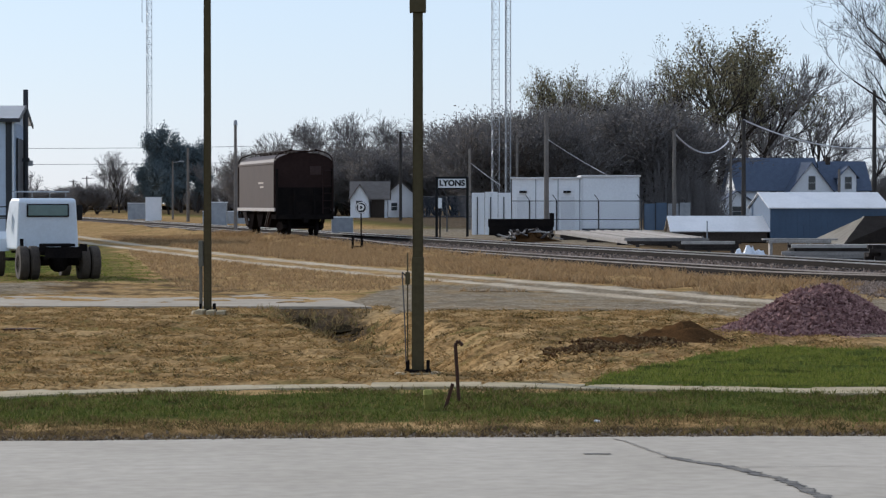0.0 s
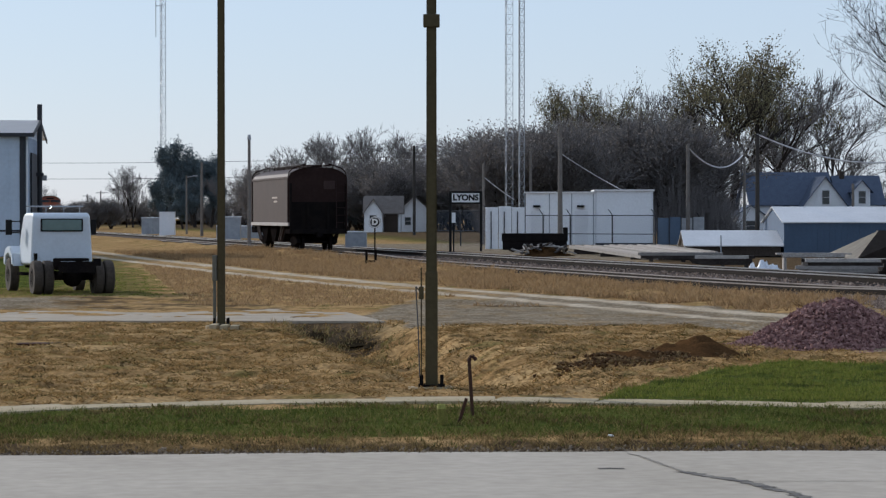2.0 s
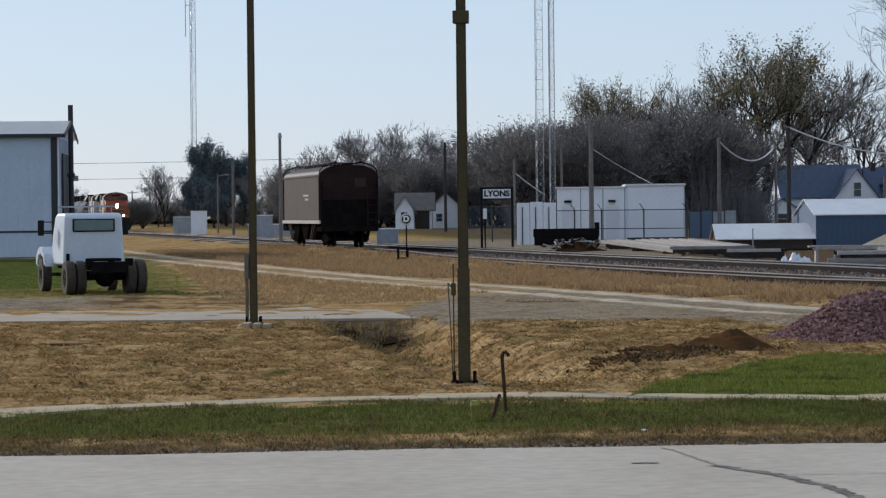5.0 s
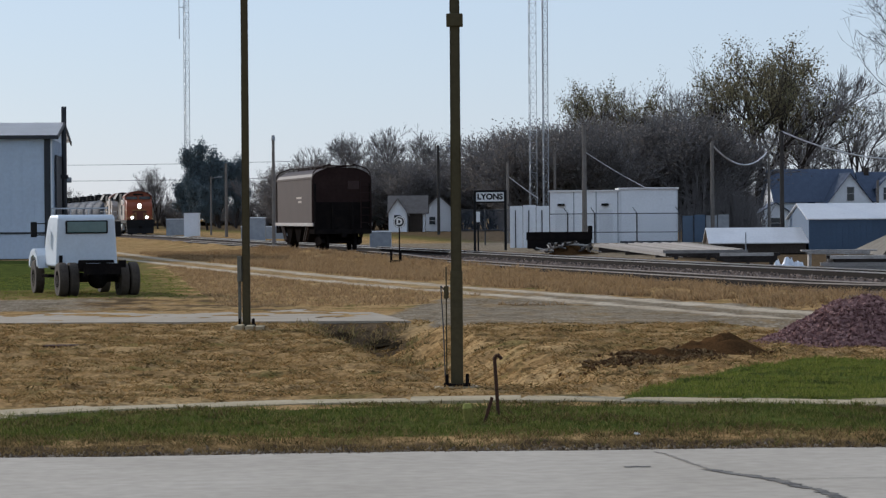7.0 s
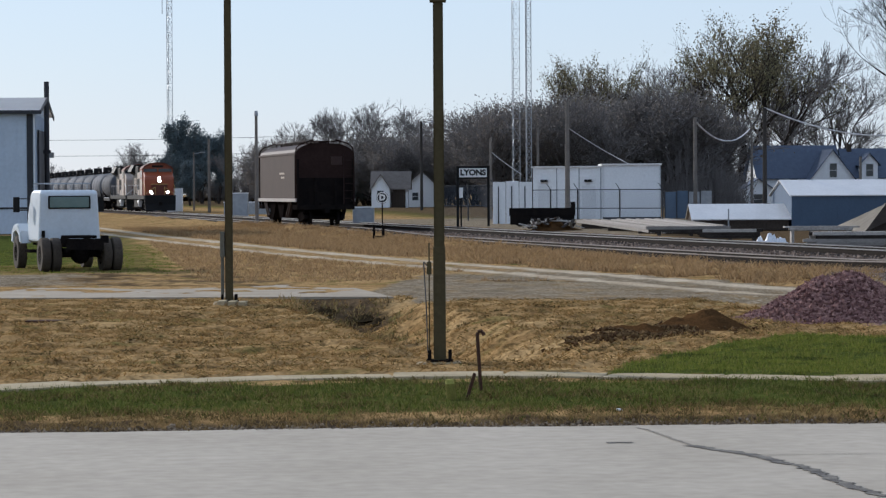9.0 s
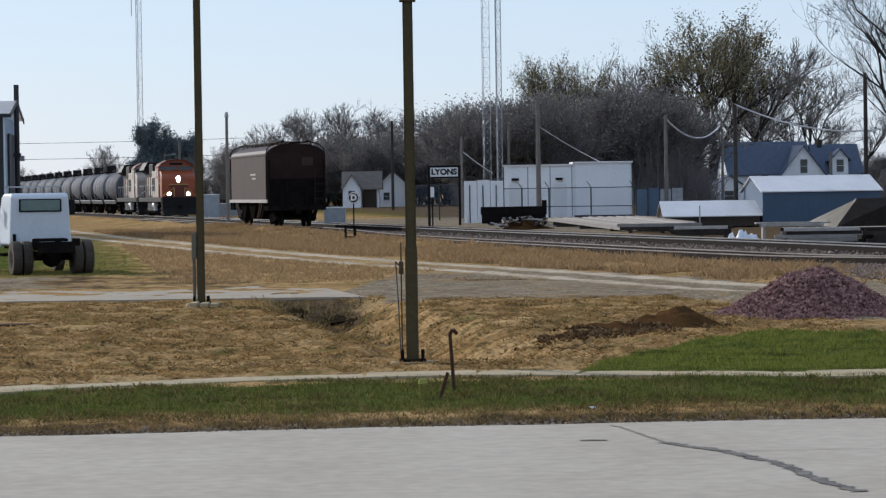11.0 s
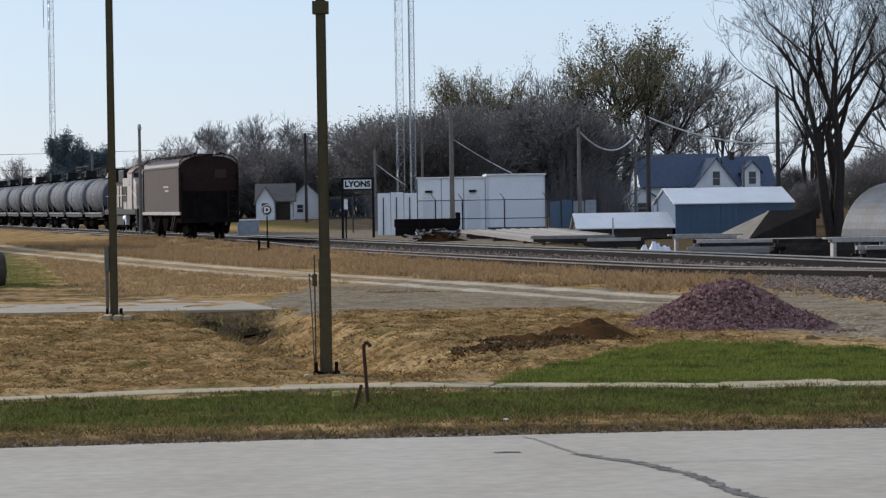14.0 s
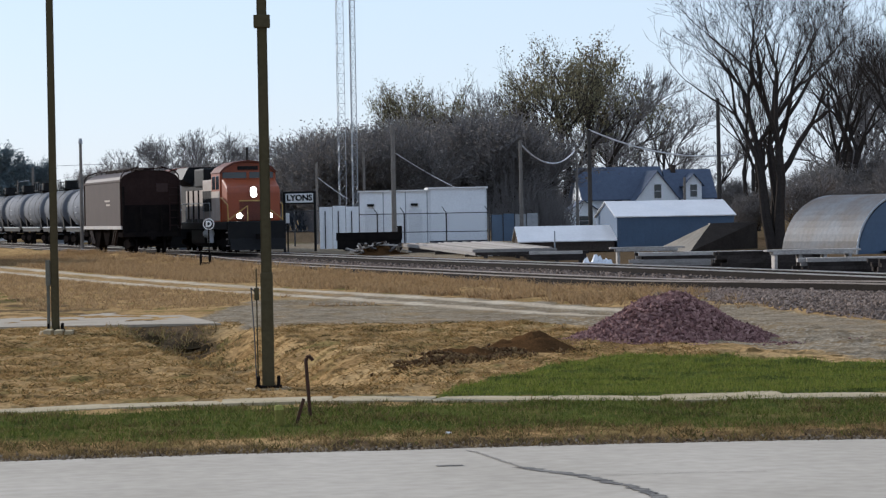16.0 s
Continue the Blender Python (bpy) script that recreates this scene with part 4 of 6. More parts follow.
        prism(bm, [(3.15, 0.75), (3.3, 1.1), (3.7, 1.3), (4.3, 1.28), (4.65, 1.05), (4.7, 0.75), (4.45, 0.75), (4.3, 1.0), (3.9, 1.08), (3.5, 0.95), (3.38, 0.75)], s * 0.9 - 0.17, s * 0.9 + 0.17, axis="x")
        bmesh.ops.bevel(bm, geom=[e for e in bm.edges if abs(e.verts[0].co.x - e.verts[1].co.x) < 0.01], offset=0.04, segments=2, affect="EDGES")
        part("fender", bm, M["truckwhite"], t)
        part("mirror", bx(s * 1.2 - 0.09, s * 1.2 + 0.09, 3.0, 3.06, 1.62, 2.05, 0.02), M["black"], t)
        for z in (1.68, 2.0):
            part("mirror_arm", tb((s * 0.85, 3.05, z), (s * 1.15, 3.05, z), 0.015, n=6), M["black"], t)
        part("cab_step", bx(min(s * 0.75, s * 1.0), max(s * 0.75, s * 1.0), 2.0, 2.9, 0.5, 0.58), M["dark"], t)
    # bar on the roof
    bm = bmesh.new()
    tube(bm, (-0.85, 2.2, 2.42), (0.75, 2.2, 2.42), 0.02, n=8)
    for x in (-0.75, -0.3, 0.2, 0.65):
        tube(bm, (x, 2.2, 2.2), (x, 2.2, 2.42), 0.012, n=6)
    part("roof_bar", bm, M["grey"], t)
    part("stack", tb((-0.75, 1.35, 0.9), (-0.75, 1.35, 1.12), 0.05), M["dark"], t)
    return t


old_truck()


# ---- metal building at the yard ----
def metal_building():
    b = thing("metal_building", pose(-22.41, 154.29, 0.15, 0, 0, 5.1), "pale blue ribbed steel building with dark trim", "building")
    W, D, H = 36.0, 14.0, 6.5
    part("wall", pr([(0, 0), (D, 0), (D, H), (D / 2, H + 0.85), (0, H)], -W, 0, axis="x"), M["metalwall"], b)
    for i in range(60):
        x = -0.3 - i * 0.6
        part("wall_rib", bx(x - 0.035, x + 0.035, -0.03, 0.0, 0.02, H - 0.1), M["metalwall"], b)
    for i in range(20):
        y = 0.5 + i * 0.68
        part("wall_rib", bx(0.0, 0.03, y - 0.03, y + 0.03, 0.02, H - 0.1), M["metalwall"], b)
    for sgn, ya, yb in ((1, -0.25, D / 2), (-1, D + 0.25, D / 2)):
        bm = bmesh.new()
        v = [bm.verts.new(p) for p in ((-W - 0.3, ya, H + 0.02), (0.35, ya, H + 0.02), (0.35, yb, H + 0.95), (-W - 0.3, yb, H + 0.95))]
        bm.faces.new(v)
        bmesh.ops.solidify(bm, geom=bm.faces[:], thickness=0.06)
        part("roof", bm, M["metalroof"], b)
    part("eave_trim", bx(-W - 0.3, 0.36, -0.32, -0.25, H - 0.14, H + 0.06), M["trim"], b)
    part("mid_trim", bx(-W, 0.0, -0.045, -0.032, 1.42, 1.52), M["trim"], b)
    part("base_trim", bx(-W, 0.0, -0.05, 0.0, 0, 0.14), M["trim"], b)
    part("corner_trim", bx(-0.34, -0.02, -0.06, -0.032, 0.0, H), M["trim"], b)
    part("side_corner_trim", bx(0.0, 0.05, 0.0, 0.3, 0.0, H), M["whitewall"], b)
    part("rake_trim", pr([(-0.25, H - 0.15), (D / 2, H + 0.78), (D + 0.25, H - 0.15), (D + 0.25, H + 0.06), (D / 2, H + 0.98), (-0.25, H + 0.06)], 0.35, 0.41, axis="x"), M["trim"], b)
    part("sliding_door", bx(0.06, 0.14, 3.0, 13.0, 0.0, 5.6), M["trim"], b, "dark panel over most of the end wall")
    part("wall_lamp", bx(0.14, 0.6, 9.5, 9.8, 4.2, 4.5, 0.04), M["grey"], b)
    return b


metal_building()
st = thing("flue_pipe", pose(-22.71, 161.41, 0.15), "dark steel flue pipe standing beside metal building", "pipe")
part("pipe", tb((0, 0, 0), (0, 0, 8.32), 0.14, n=12), M["trim"], st)
part("clamp", bx(-0.2, 0.2, -0.16, 0.16, 4.4, 4.6), M["trim"], st)


# ---- station sign and track-side marks ----
def lettering(name, text, size, m, parent, material, label=""):
    cu = bpy.data.curves.new(name, "FONT")
    cu.body, cu.size, cu.align_x, cu.align_y, cu.extrude, cu.offset = text, size, "CENTER", "CENTER", 0.006, 0.02
    cu.materials.append(material)
    o = new(name, cu)
    o.parent = parent
    o.matrix_basis = m
    return tagged(o, label)


def station_sign():
    s = thing("station_sign", pose(0.5, 163.93, 0.44, 0, 0, -2), "white station name board in black frame reading LYONS", "sign")
    for x in (-0.85, 0.85):
        part("post", bx(x - 0.07, x + 0.07, -0.06, 0.06, -0.2, 3.3, 0.01), M["black"], s)
    part("frame", bx(-0.92, 0.92, -0.07, 0.07, 2.62, 3.32, 0.02), M["black"], s)
    part("panel", bx(-0.76, 0.76, -0.09, -0.071, 2.7, 3.2), M["signwhite"], s, "white board")
    lettering("lettering", "LYONS", 0.44, pose(0, -0.096, 2.95, 90, 0, 0) @ Matrix.Diagonal((1.02, 1, 1, 1)), s, M["black"])
    return s


station_sign()
mp = thing("mile_post", pose(-0.16, 158.97, 0.47), "thin dark post with small pale plate", "post")
part("post", bx(-0.04, 0.04, -0.04, 0.04, -0.1, 2.0), M["black"], mp)
part("plate", bx(-0.1, 0.1, -0.06, -0.041, 1.55, 2.1), M["signwhite"], mp, "small pale plate")


def derail_sign():
    d = thing("derail_sign", pose(-3.52, 127.5, 0.39), "round derail target with letter D on thin stand", "sign")
    part("mast", tb((0, 0, -0.3), (0, 0, 1.5), 0.03, n=8), M["dark"], d)
    part("disc", tb((0, 0.02, 1.72), (0, -0.02, 1.72), 0.26, n=24), M["black"], d)
    part("disc_ring", tb((0, -0.02, 1.72), (0, -0.026, 1.72), 0.25, n=24), M["signwhite"], d, "white ring")
    part("disc_face", tb((0, -0.026, 1.72), (0, -0.032, 1.72), 0.205, n=24), M["trim"], d)
    lettering("lettering", "D", 0.34, pose(0, -0.04, 1.72, 90, 0, 0), d, M["signwhite"])
    part("stand_base", bx(-0.42, 0.12, -0.15, 0.15, -0.3, 0.08, 0.02), M["dark"], d)
    for x in (-0.36, 0.04):
        part("stand_post", bx(x - 0.05, x + 0.05, -0.08, 0.08, 0.08, 0.5), M["dark"], d)
    return d


derail_sign()


# ---- equipment shelter, fence, yard things across the tracks ----
def shelter():
    s = thing("equipment_shelter", pose(9.11, 194.29, 0.5), "white modular equipment shelter with flat roof", "building")
    H = 3.5
    part("front_wall", bx(0.0, 3.75, 0.0, 5.0, 0.0, H), M["whitewall"], s)
    part("roof_slab", bx(-0.1, 3.85, -0.1, 5.1, H, H + 0.12, 0.02), M["metalroof"], s)
    for x in (0.04, 3.71):
        part("corner_trim", bx(x - 0.05, x + 0.05, -0.03, -0.001, 0, H), M["white"], s)
    part("skirt", bx(-0.02, 3.8, -0.04, 0.0, -0.3, 0.12), M["trim"], s)
    # adjoining long unit, turned towards the viewer's left
    w = part("side_unit", bx(-4.7, -0.02, 0.0, 2.6, 0.0, H - 0.12), M["whitewall"], s)
    w.matrix_basis = pose(0, 0.02, 0, 0, 0, -14)
    rf = part("roof_slab", bx(-4.8, -0.02, -0.12, 2.7, H - 0.12, H - 0.02, 0.02), M["metalroof"], s)
    rf.matrix_basis = w.matrix_basis
    for x in (-3.1, -1.6, -0.15):
        p = part("seam", bx(x - 0.03, x + 0.03, -0.025, -0.002, 0, H - 0.15), M["grey"], s)
        p.matrix_basis = w.matrix_basis
    for x in (-0.95, -3.9):
        p = part("door", bx(x - 0.45, x + 0.45, -0.03, -0.002, 0.05, 2.2), M["white"], s)
        p.matrix_basis = w.matrix_basis
        p = part("wall_lamp", bx(x - 0.25, x + 0.2, -0.28, -0.002, 2.45, 2.6, 0.03), M["black"], s)
        p.matrix_basis = w.matrix_basis
    return s


shelter()


def mesh_fabric_material():
    m = bpy.data.materials.new("chain_link_fabric")
    m.use_nodes = True
    b = m.node_tree.nodes["Principled BSDF"]
    b.inputs["Base Color"].default_value = (0.20, 0.24, 0.30, 1)
    b.inputs["Roughness"].default_value = 0.6
    b.inputs["Metallic"].default_value = 0.4
    b.inputs["Alpha"].default_value = 0.12
    return m


FABRIC = mesh_fabric_material()


def fence(pts, h, label):
    f = thing("chain_link_fence", Matrix(), label, "fence", group="yard fences")
    for (x0, y0), (x1, y1) in zip(pts, pts[1:]):
        a, b = Vector((x0, y0, 0.35)), Vector((x1, y1, 0.35))
        n = max(1, round((b - a).length / 2.6))
        for i in range(n + 1):
            p = a.lerp(b, i / n)
            bm = bmesh.new()
            tube(bm, p - Vector((0, 0, 0.3)), p + Vector((0, 0, h)), 0.045, n=8)
            tube(bm, p + Vector((0, 0, h)), p + Vector((-0.25, -0.1, h + 0.35)), 0.025, n=6)
            part("fence_post", bm, M["trim"], f)
        for z in (h - 0.03, h * 0.45):
            part("fence_rail", tb(a + Vector((0, 0, z)), b + Vector((0, 0, z)), 0.025, n=6), M["trim"], f)
        bm = bmesh.new()
        bm.faces.new([bm.verts.new(q) for q in (a, b, b + Vector((0, 0, h)), a + Vector((0, 0, h)))])
        part("mesh_fabric", bm, FABRIC, f)


fence([(3.72, 184.07), (6.93, 180.89), (11.9, 177.83)], 2.1, "chain link fence with dark posts before white shelter")
fence([(-1.44, 194.29), (1.96, 190.76)], 2.4, "tall chain link fence by the station sign")
fence([(13.5, 201.76), (16.58, 201.76)], 1.9, "grey chain link fence beside shelter")

pf = thing("panel_fence", pose(1.7, 174.86, 0.35), "pale sheet metal fence panels with dark stains", "fence")
for i in range(3):
    part("panel", bx(i * 0.78, i * 0.78 + 0.75, 0, 0.06, 0, 2.55 + 0.05 * (i % 2), 0.01), M["whitewall"], pf)
    part("panel_post", bx(i * 0.78 + 0.3, i * 0.78 + 0.36, -0.05, -0.003, 0, 2.3), M["trim"], pf)

bf = thing("panel_fence", pose(13.6, 200.9, 0.3), "blue-grey sheet metal fence panels beside the shelter", "fence")
for i in range(4):
    part("panel", bx(i * 0.8, i * 0.8 + 0.77, 0, 0.05, 0, 1.95 + 0.06 * (i % 2), 0.01), M["blueshed"] if i < 2 else M["grey"], bf)
    part("panel_post", bx(i * 0.8 - 0.03, i * 0.8 + 0.03, -0.05, -0.003, 0, 2.05), M["trim"], bf)

sk = thing("flat_trailer", pose(4.18, 158.97, 0.47), "dark low steel trailer bed beyond the tracks", "trailer")
part("bed", bx(-1.75, 1.75, -0.9, 0.9, 0.55, 0.98, 0.03), M["dark"], sk)
part("side_skirt", bx(-1.7, 1.7, -0.88, 0.88, 0.1, 0.546), M["dark"], sk)
part("headboard", bx(1.55, 1.75, -0.9, 0.9, 0.98, 1.3, 0.02), M["dark"], sk)
for x in (-1.2, 1.2):
    part("wheel", tb((x, -0.75, 0.3), (x, -0.55, 0.3), 0.3, n=18), M["rubber"], sk)
    part("axle_stand", bx(x - 0.1, x + 0.1, -0.6, 0.6, 0.0, 0.55), M["dark"], sk)


def stack(name, m, label, pieces, length, size, rows, material, seed, spread=0.0, group="timber stacks"):
    """Boards or beams piled in layers on bearers; every board its own part."""
    rng = random.Random(seed)
    s = thing(name, m, label, "timber stack", group=group)
    for x in (-length * 0.38, 0, length * 0.38):
        part("bearer", bx(x - 0.07, x + 0.07, -pieces * size * 0.6, pieces * size * 0.6, 0, 0.16), M["tie"], s)
    z = 0.165
    for r in range(rows):
        for i in range(pieces):
            ll = length * rng.uniform(0.86, 1.0)
            ob = part("board", bx(-ll / 2, ll / 2, -size * 0.46, size * 0.46, 0, size * 0.5, 0.006), M["lumber"] if r == rows - 1 and rng.random() < 0.4 else (material if rng.random() < 0.4 else M["tie"]), s)
            ob.matrix_basis = pose(rng.uniform(-0.2, 0.2), (i - (pieces - 1) / 2) * size * 1.12, z, 0, 0, rng.uniform(-1, 1) * spread)
        z += size * 0.5 + 0.004
    return s


for (x, y, yaw, label, n, ln, sz, rows, mt, spread, seed) in (
    (9.66, 126.41, 178, "dark creosote timbers stacked beyond the tracks", 4, 3.6, 0.26, 3, "tie", 1.0, 3),
    (11.21, 124.9, 176, "dark creosote timbers stacked beyond the tracks", 4, 2.6, 0.26, 3, "tie", 1.0, 4),
    (14.56, 105.98, 177, "mixed pale and dark beams stacked on bearers", 5, 4.6, 0.24, 4, "lumber", 1.0, 6),
    (16.27, 100.88, 179, "dark creosote timbers stacked beyond the tracks", 5, 3.6, 0.26, 4, "tie", 0.8, 7),
    (18.14, 93.68, 178, "mixed pale and dark beams stacked on bearers", 5, 4.2, 0.25, 3, "lumber", 0.8, 8),
    (19.93, 90.45, 178, "dark creosote timbers stacked beyond the tracks", 5, 4.2, 0.25, 3, "tie", 0.8, 9),
):
    z = ground_z(x, y)
    stack("timber_stack", pose(x, y, z, 0, 0, yaw), label, n, ln, sz, max(2, rows - 2 + max(0, round((0.42 - z) / (sz * 0.5)))), M[mt], seed, spread)


rb = thing("rail_bundle", Matrix(), "fan of long pale steel beams lying on bearers", "beams", group="timber stacks")
rng = random.Random(21)
for i in range(11):
    a0 = Vector((5.76 + 0.46 * i, 154.29 + 0.1 * i, 0.80 + 0.004 * i))
    a1 = Vector((8.32 + 0.36 * i, 127.95 + 0.6 * i, 0.56 + 0.012 * i))
    d = (a1 - a0).normalized()
    m = Matrix.Translation((a0 + a1) / 2) @ d.to_track_quat("Y", "Z").to_matrix().to_4x4()
    ln = (a1 - a0).length * rng.uniform(0.9, 1.05)
    ob = part("beam", bx(-0.055, 0.055, -ln / 2, ln / 2, -0.08, 0.08, 0.008), M["lumber"], rb)
    ob.matrix_basis = m
for u in (0.15, 0.5, 0.85):
    y = 154.29 * (1 - u) + 127.95 * u
    x = 5.76 * (1 - u) + 8.32 * u
    part("bearer", bx(x - 0.2, x + 4.6, y - 0.15, y + 0.15, 0.40, 0.725 - 0.22 * u), M["tie"], rb)


def trestle(x, y, w, label):
    z = ground_z(x, y)
    up = 0.84 - z
    s = thing("loading_trestle", pose(x, y, z, 0, 0, -2), label, "rack", group="racks")
    for i in range(4):
        px = -w / 2 + w * i / 3
        part("leg", bx(px - 0.05, px + 0.05, -0.4, 0.4, 0, up), M["lumber"], s)
    part("top_beam", bx(-w / 2 - 0.1, w / 2 + 0.1, -0.45, 0.45, up + 0.003, up + 0.1, 0.01), M["lumber"], s)
    for i in range(3):
        part("board", bx(-w / 2 - 0.3, w / 2 + 0.35, -0.42 + 0.3 * i, -0.16 + 0.3 * i, up + 0.104, up + 0.16), M["lumber"], s)


trestle(13.18, 109.75, 2.1, "low pale rack of beams holding boards")
trestle(16.84, 95.38, 2.4, "low pale rack of beams holding boards")


def heap(name, m, label, category, material, rx, ry, h, seed, rough=0.25, scale=1.5):
    bm = bmesh.new()
    n, rings = 40, 14
    prev = None
    centre = bm.verts.new((0, 0, h))
    for j in range(1, rings + 1):
        r = j / rings
        ring = []
        for i in range(n):
            a = 2 * math.pi * i / n
            x, y = rx * r * math.cos(a), ry * r * math.sin(a)
            z = h * (math.cos(r * math.pi) * 0.5 + 0.5) * 0.55 + h * 0.45 * (1 - r)
            q = rough * h * noise.fractal((x * scale + seed, y * scale, seed), 1, 2, 4) * (1 - r * 0.7)
            ring.append(bm.verts.new((x * (1 + 0.1 * noise.noise((a, seed, 0))), y, z + q - 0.04)))
        for i in range(n):
            if prev:
                bm.faces.new((prev[i], ring[i], ring[(i + 1) % n], prev[(i + 1) % n]))
            else:
                bm.faces.new((centre, ring[i], ring[(i + 1) % n]))
        prev = ring
    bmesh.ops.recalc_face_normals(bm, faces=bm.faces)
    e = thing(name, m, label, category)
    part("mound", bm, material, e, smooth=True)
    return e


def stones_on(parent, count, spot, size, material, seed, name="stone"):
    """Loose stones as one joined stuff: small angular lumps."""
    rng = np.random.RandomState(seed)
    base = np.array([(1, 0, 0), (-1, 0, 0), (0, 1, 0), (0, -1, 0), (0, 0, 1), (0, 0, -1)], float)
    tri = [(0, 2, 4), (2, 1, 4), (1, 3, 4), (3, 0, 4), (2, 0, 5), (1, 2, 5), (3, 1, 5), (0, 3, 5)]
    verts, faces = [], []
    for i in range(count):
        p = spot(rng)
        s = size * rng.uniform(0.6, 1.5)
        a = rng.normal(size=(3, 3))
        q, _ = np.linalg.qr(a)
        v = (base * rng.uniform(0.55, 1.1, (6, 1)) * s * np.array([1, 0.8, 0.65])) @ q + np.array(p)
        k = len(verts)
        verts += v.tolist()
        faces += [(k + a_, k + b_, k + c_) for a_, b_, c_ in tri]
    ob = raw(name, verts, faces, material, parent)
    ob["kind"] = "stuff"
    return ob


def island_mat(name, cols, rough=0.9, through_light=0.0):
    """Each joined piece gets its own tone."""
    m = bpy.data.materials.new(name)
    m.use_nodes = True
    n, link = m.node_tree.nodes, m.node_tree.links.new
    g = n.new("ShaderNodeNewGeometry")
    r = n.new("ShaderNodeValToRGB")
    while len(r.color_ramp.elements) < len(cols):
        r.color_ramp.elements.new(0.5)
    for i, c in enumerate(cols):
        e = r.color_ramp.elements[i]
        e.position, e.color = i / (len(cols) - 1), (*c, 1)
    link(g.outputs["Random Per Island"], r.inputs[0])
    b = n["Principled BSDF"]
    b.inputs["Roughness"].default_value = rough
    b.inputs["Specular IOR Level"].default_value = 0.03
    link(r.outputs[0], b.inputs["Base Color"])
    if through_light:
        tr = n.new("ShaderNodeBsdfTranslucent")
        link(r.outputs[0], tr.inputs["Color"])
        ms = n.new("ShaderNodeMixShader")
        ms.inputs[0].default_value = through_light
        link(b.outputs[0], ms.inputs[1])
        link(tr.outputs[0], ms.inputs[2])
        link(ms.outputs[0], n["Material Output"].inputs["Surface"])
    return m


PINKS = island_mat("pink_quartzite_stones", [(0.095, 0.05, 0.046), (0.20, 0.108, 0.098), (0.33, 0.20, 0.175), (0.16, 0.088, 0.08)])
GREYS = island_mat("ballast_stones", [(0.085, 0.063, 0.049), (0.21, 0.156, 0.122), (0.37, 0.285, 0.225), (0.165, 0.12, 0.093)])
PILE = (6.52, 51.0, 0.06)
pile = heap("gravel_pile", pose(*PILE), "pile of crushed pink quartzite stone", "gravel pile", M["pink"], 2.1, 1.9, 0.88, 3.0, 0.12)


def pile_spot(rng):
    r, a = math.sqrt(rng.uniform(0, 1)) * 1.06, rng.uniform(0, 2 * math.pi)
    z = 0.88 * (math.cos(min(r, 1) * math.pi) * 0.5 + 0.5) * 0.55 + 0.88 * 0.45 * max(0, 1 - r)
    x, y = 2.1 * r * math.cos(a), 1.9 * r * math.sin(a)
    z += 0.12 * 0.82 * noise.fractal((x * 1.5 + 3.0, y * 1.5, 3.0), 1, 2, 4) * (1 - min(r, 1) * 0.7)
    return x, y, z - 0.02


stones_on(pile, 6500, pile_spot, 0.056, PINKS, 4)
stones_on(pile, 1500, lambda rng: (rng.normal(-0.1, 1.3), rng.normal(-1.75, 0.45), 0.05), 0.035, PINKS, 5, "scattered_stone")
heap("dirt_mound", pose(3.8, 47.3, 0.05, 0, 0, 5), "mound of freshly dug dark brown soil", "soil heap", M["dirt"], 1.25, 2.0, 0.40, 6.0, 0.3, 2.4)
heap("dirt_mound", pose(2.75, 46.0, 0.03, 0, 0, 25), "low spill of dug soil mixed with dry grass", "soil heap", M["dirt"], 1.15, 2.2, 0.26, 9.0, 0.5, 3.0)
# dark clods placed to imitate the shadowy hole under the slab
for hx, hy_, hs_ in ((-2.0, 59.3, 0.5), (-2.9, 59.7, 0.45), (-1.6, 58.7, 0.35), (-2.5, 58.2, 0.3)):
    heap("ditch_clod", pose(hx, hy_, ground_z(hx, hy_) - 0.03), "dark soil clod imitating shadow at the ditch head", "soil heap", M["soil"], hs_, hs_ * 0.7, 0.13, hx * 3, 0.8, 5.0)
CLODS = island_mat("dug_clods", [(0.045, 0.024, 0.012), (0.10, 0.056, 0.026), (0.20, 0.13, 0.06), (0.07, 0.038, 0.018)])
spoil = thing("soil_clods", Matrix(), "loose brown clods strewn round the dug soil", "soil clods")


def clod_spot(rng):
    x = rng.normal(2.9, 0.55)
    y = 45.6 + (x - 2.9) * 1.1 + rng.normal() * 0.7
    return x, y, ground_z(x, y) + 0.03


stones_on(spoil, 1400, clod_spot, 0.05, CLODS, 23, "clod")
heap("bag_heap", pose(12.2, 117.88, ground_z(12.2, 117.88)), "crumpled white plastic sheeting heap", "plastic heap", M["bags"], 1.2, 0.8, 0.52, 12.0, 0.95, 5.0)
jk = heap("scrap_heap", pose(4.27, 143.72, 0.44), "heap of broken boards and scrap", "scrap heap", M["dirt"], 1.5, 0.8, 0.5, 15.0, 0.8, 2.5)
rng = random.Random(3)
for i in range(34):
    ln = rng.uniform(0.4, 1.1)
    ob = part("board", bx(-ln / 2, ln / 2, -0.06, 0.06, -0.025, 0.025), M["lumber"] if i % 3 else M["tie"], jk)
    x = rng.uniform(-1.3, 1.2)
    ob.matrix_basis = pose(x, rng.uniform(-0.6, 0.2), 0.1 + 0.45 * (1 - abs(x) / 1.5) + rng.uniform(-0.05, 0.08), rng.uniform(-20, 20), rng.uniform(-25, 25), rng.uniform(0, 180))


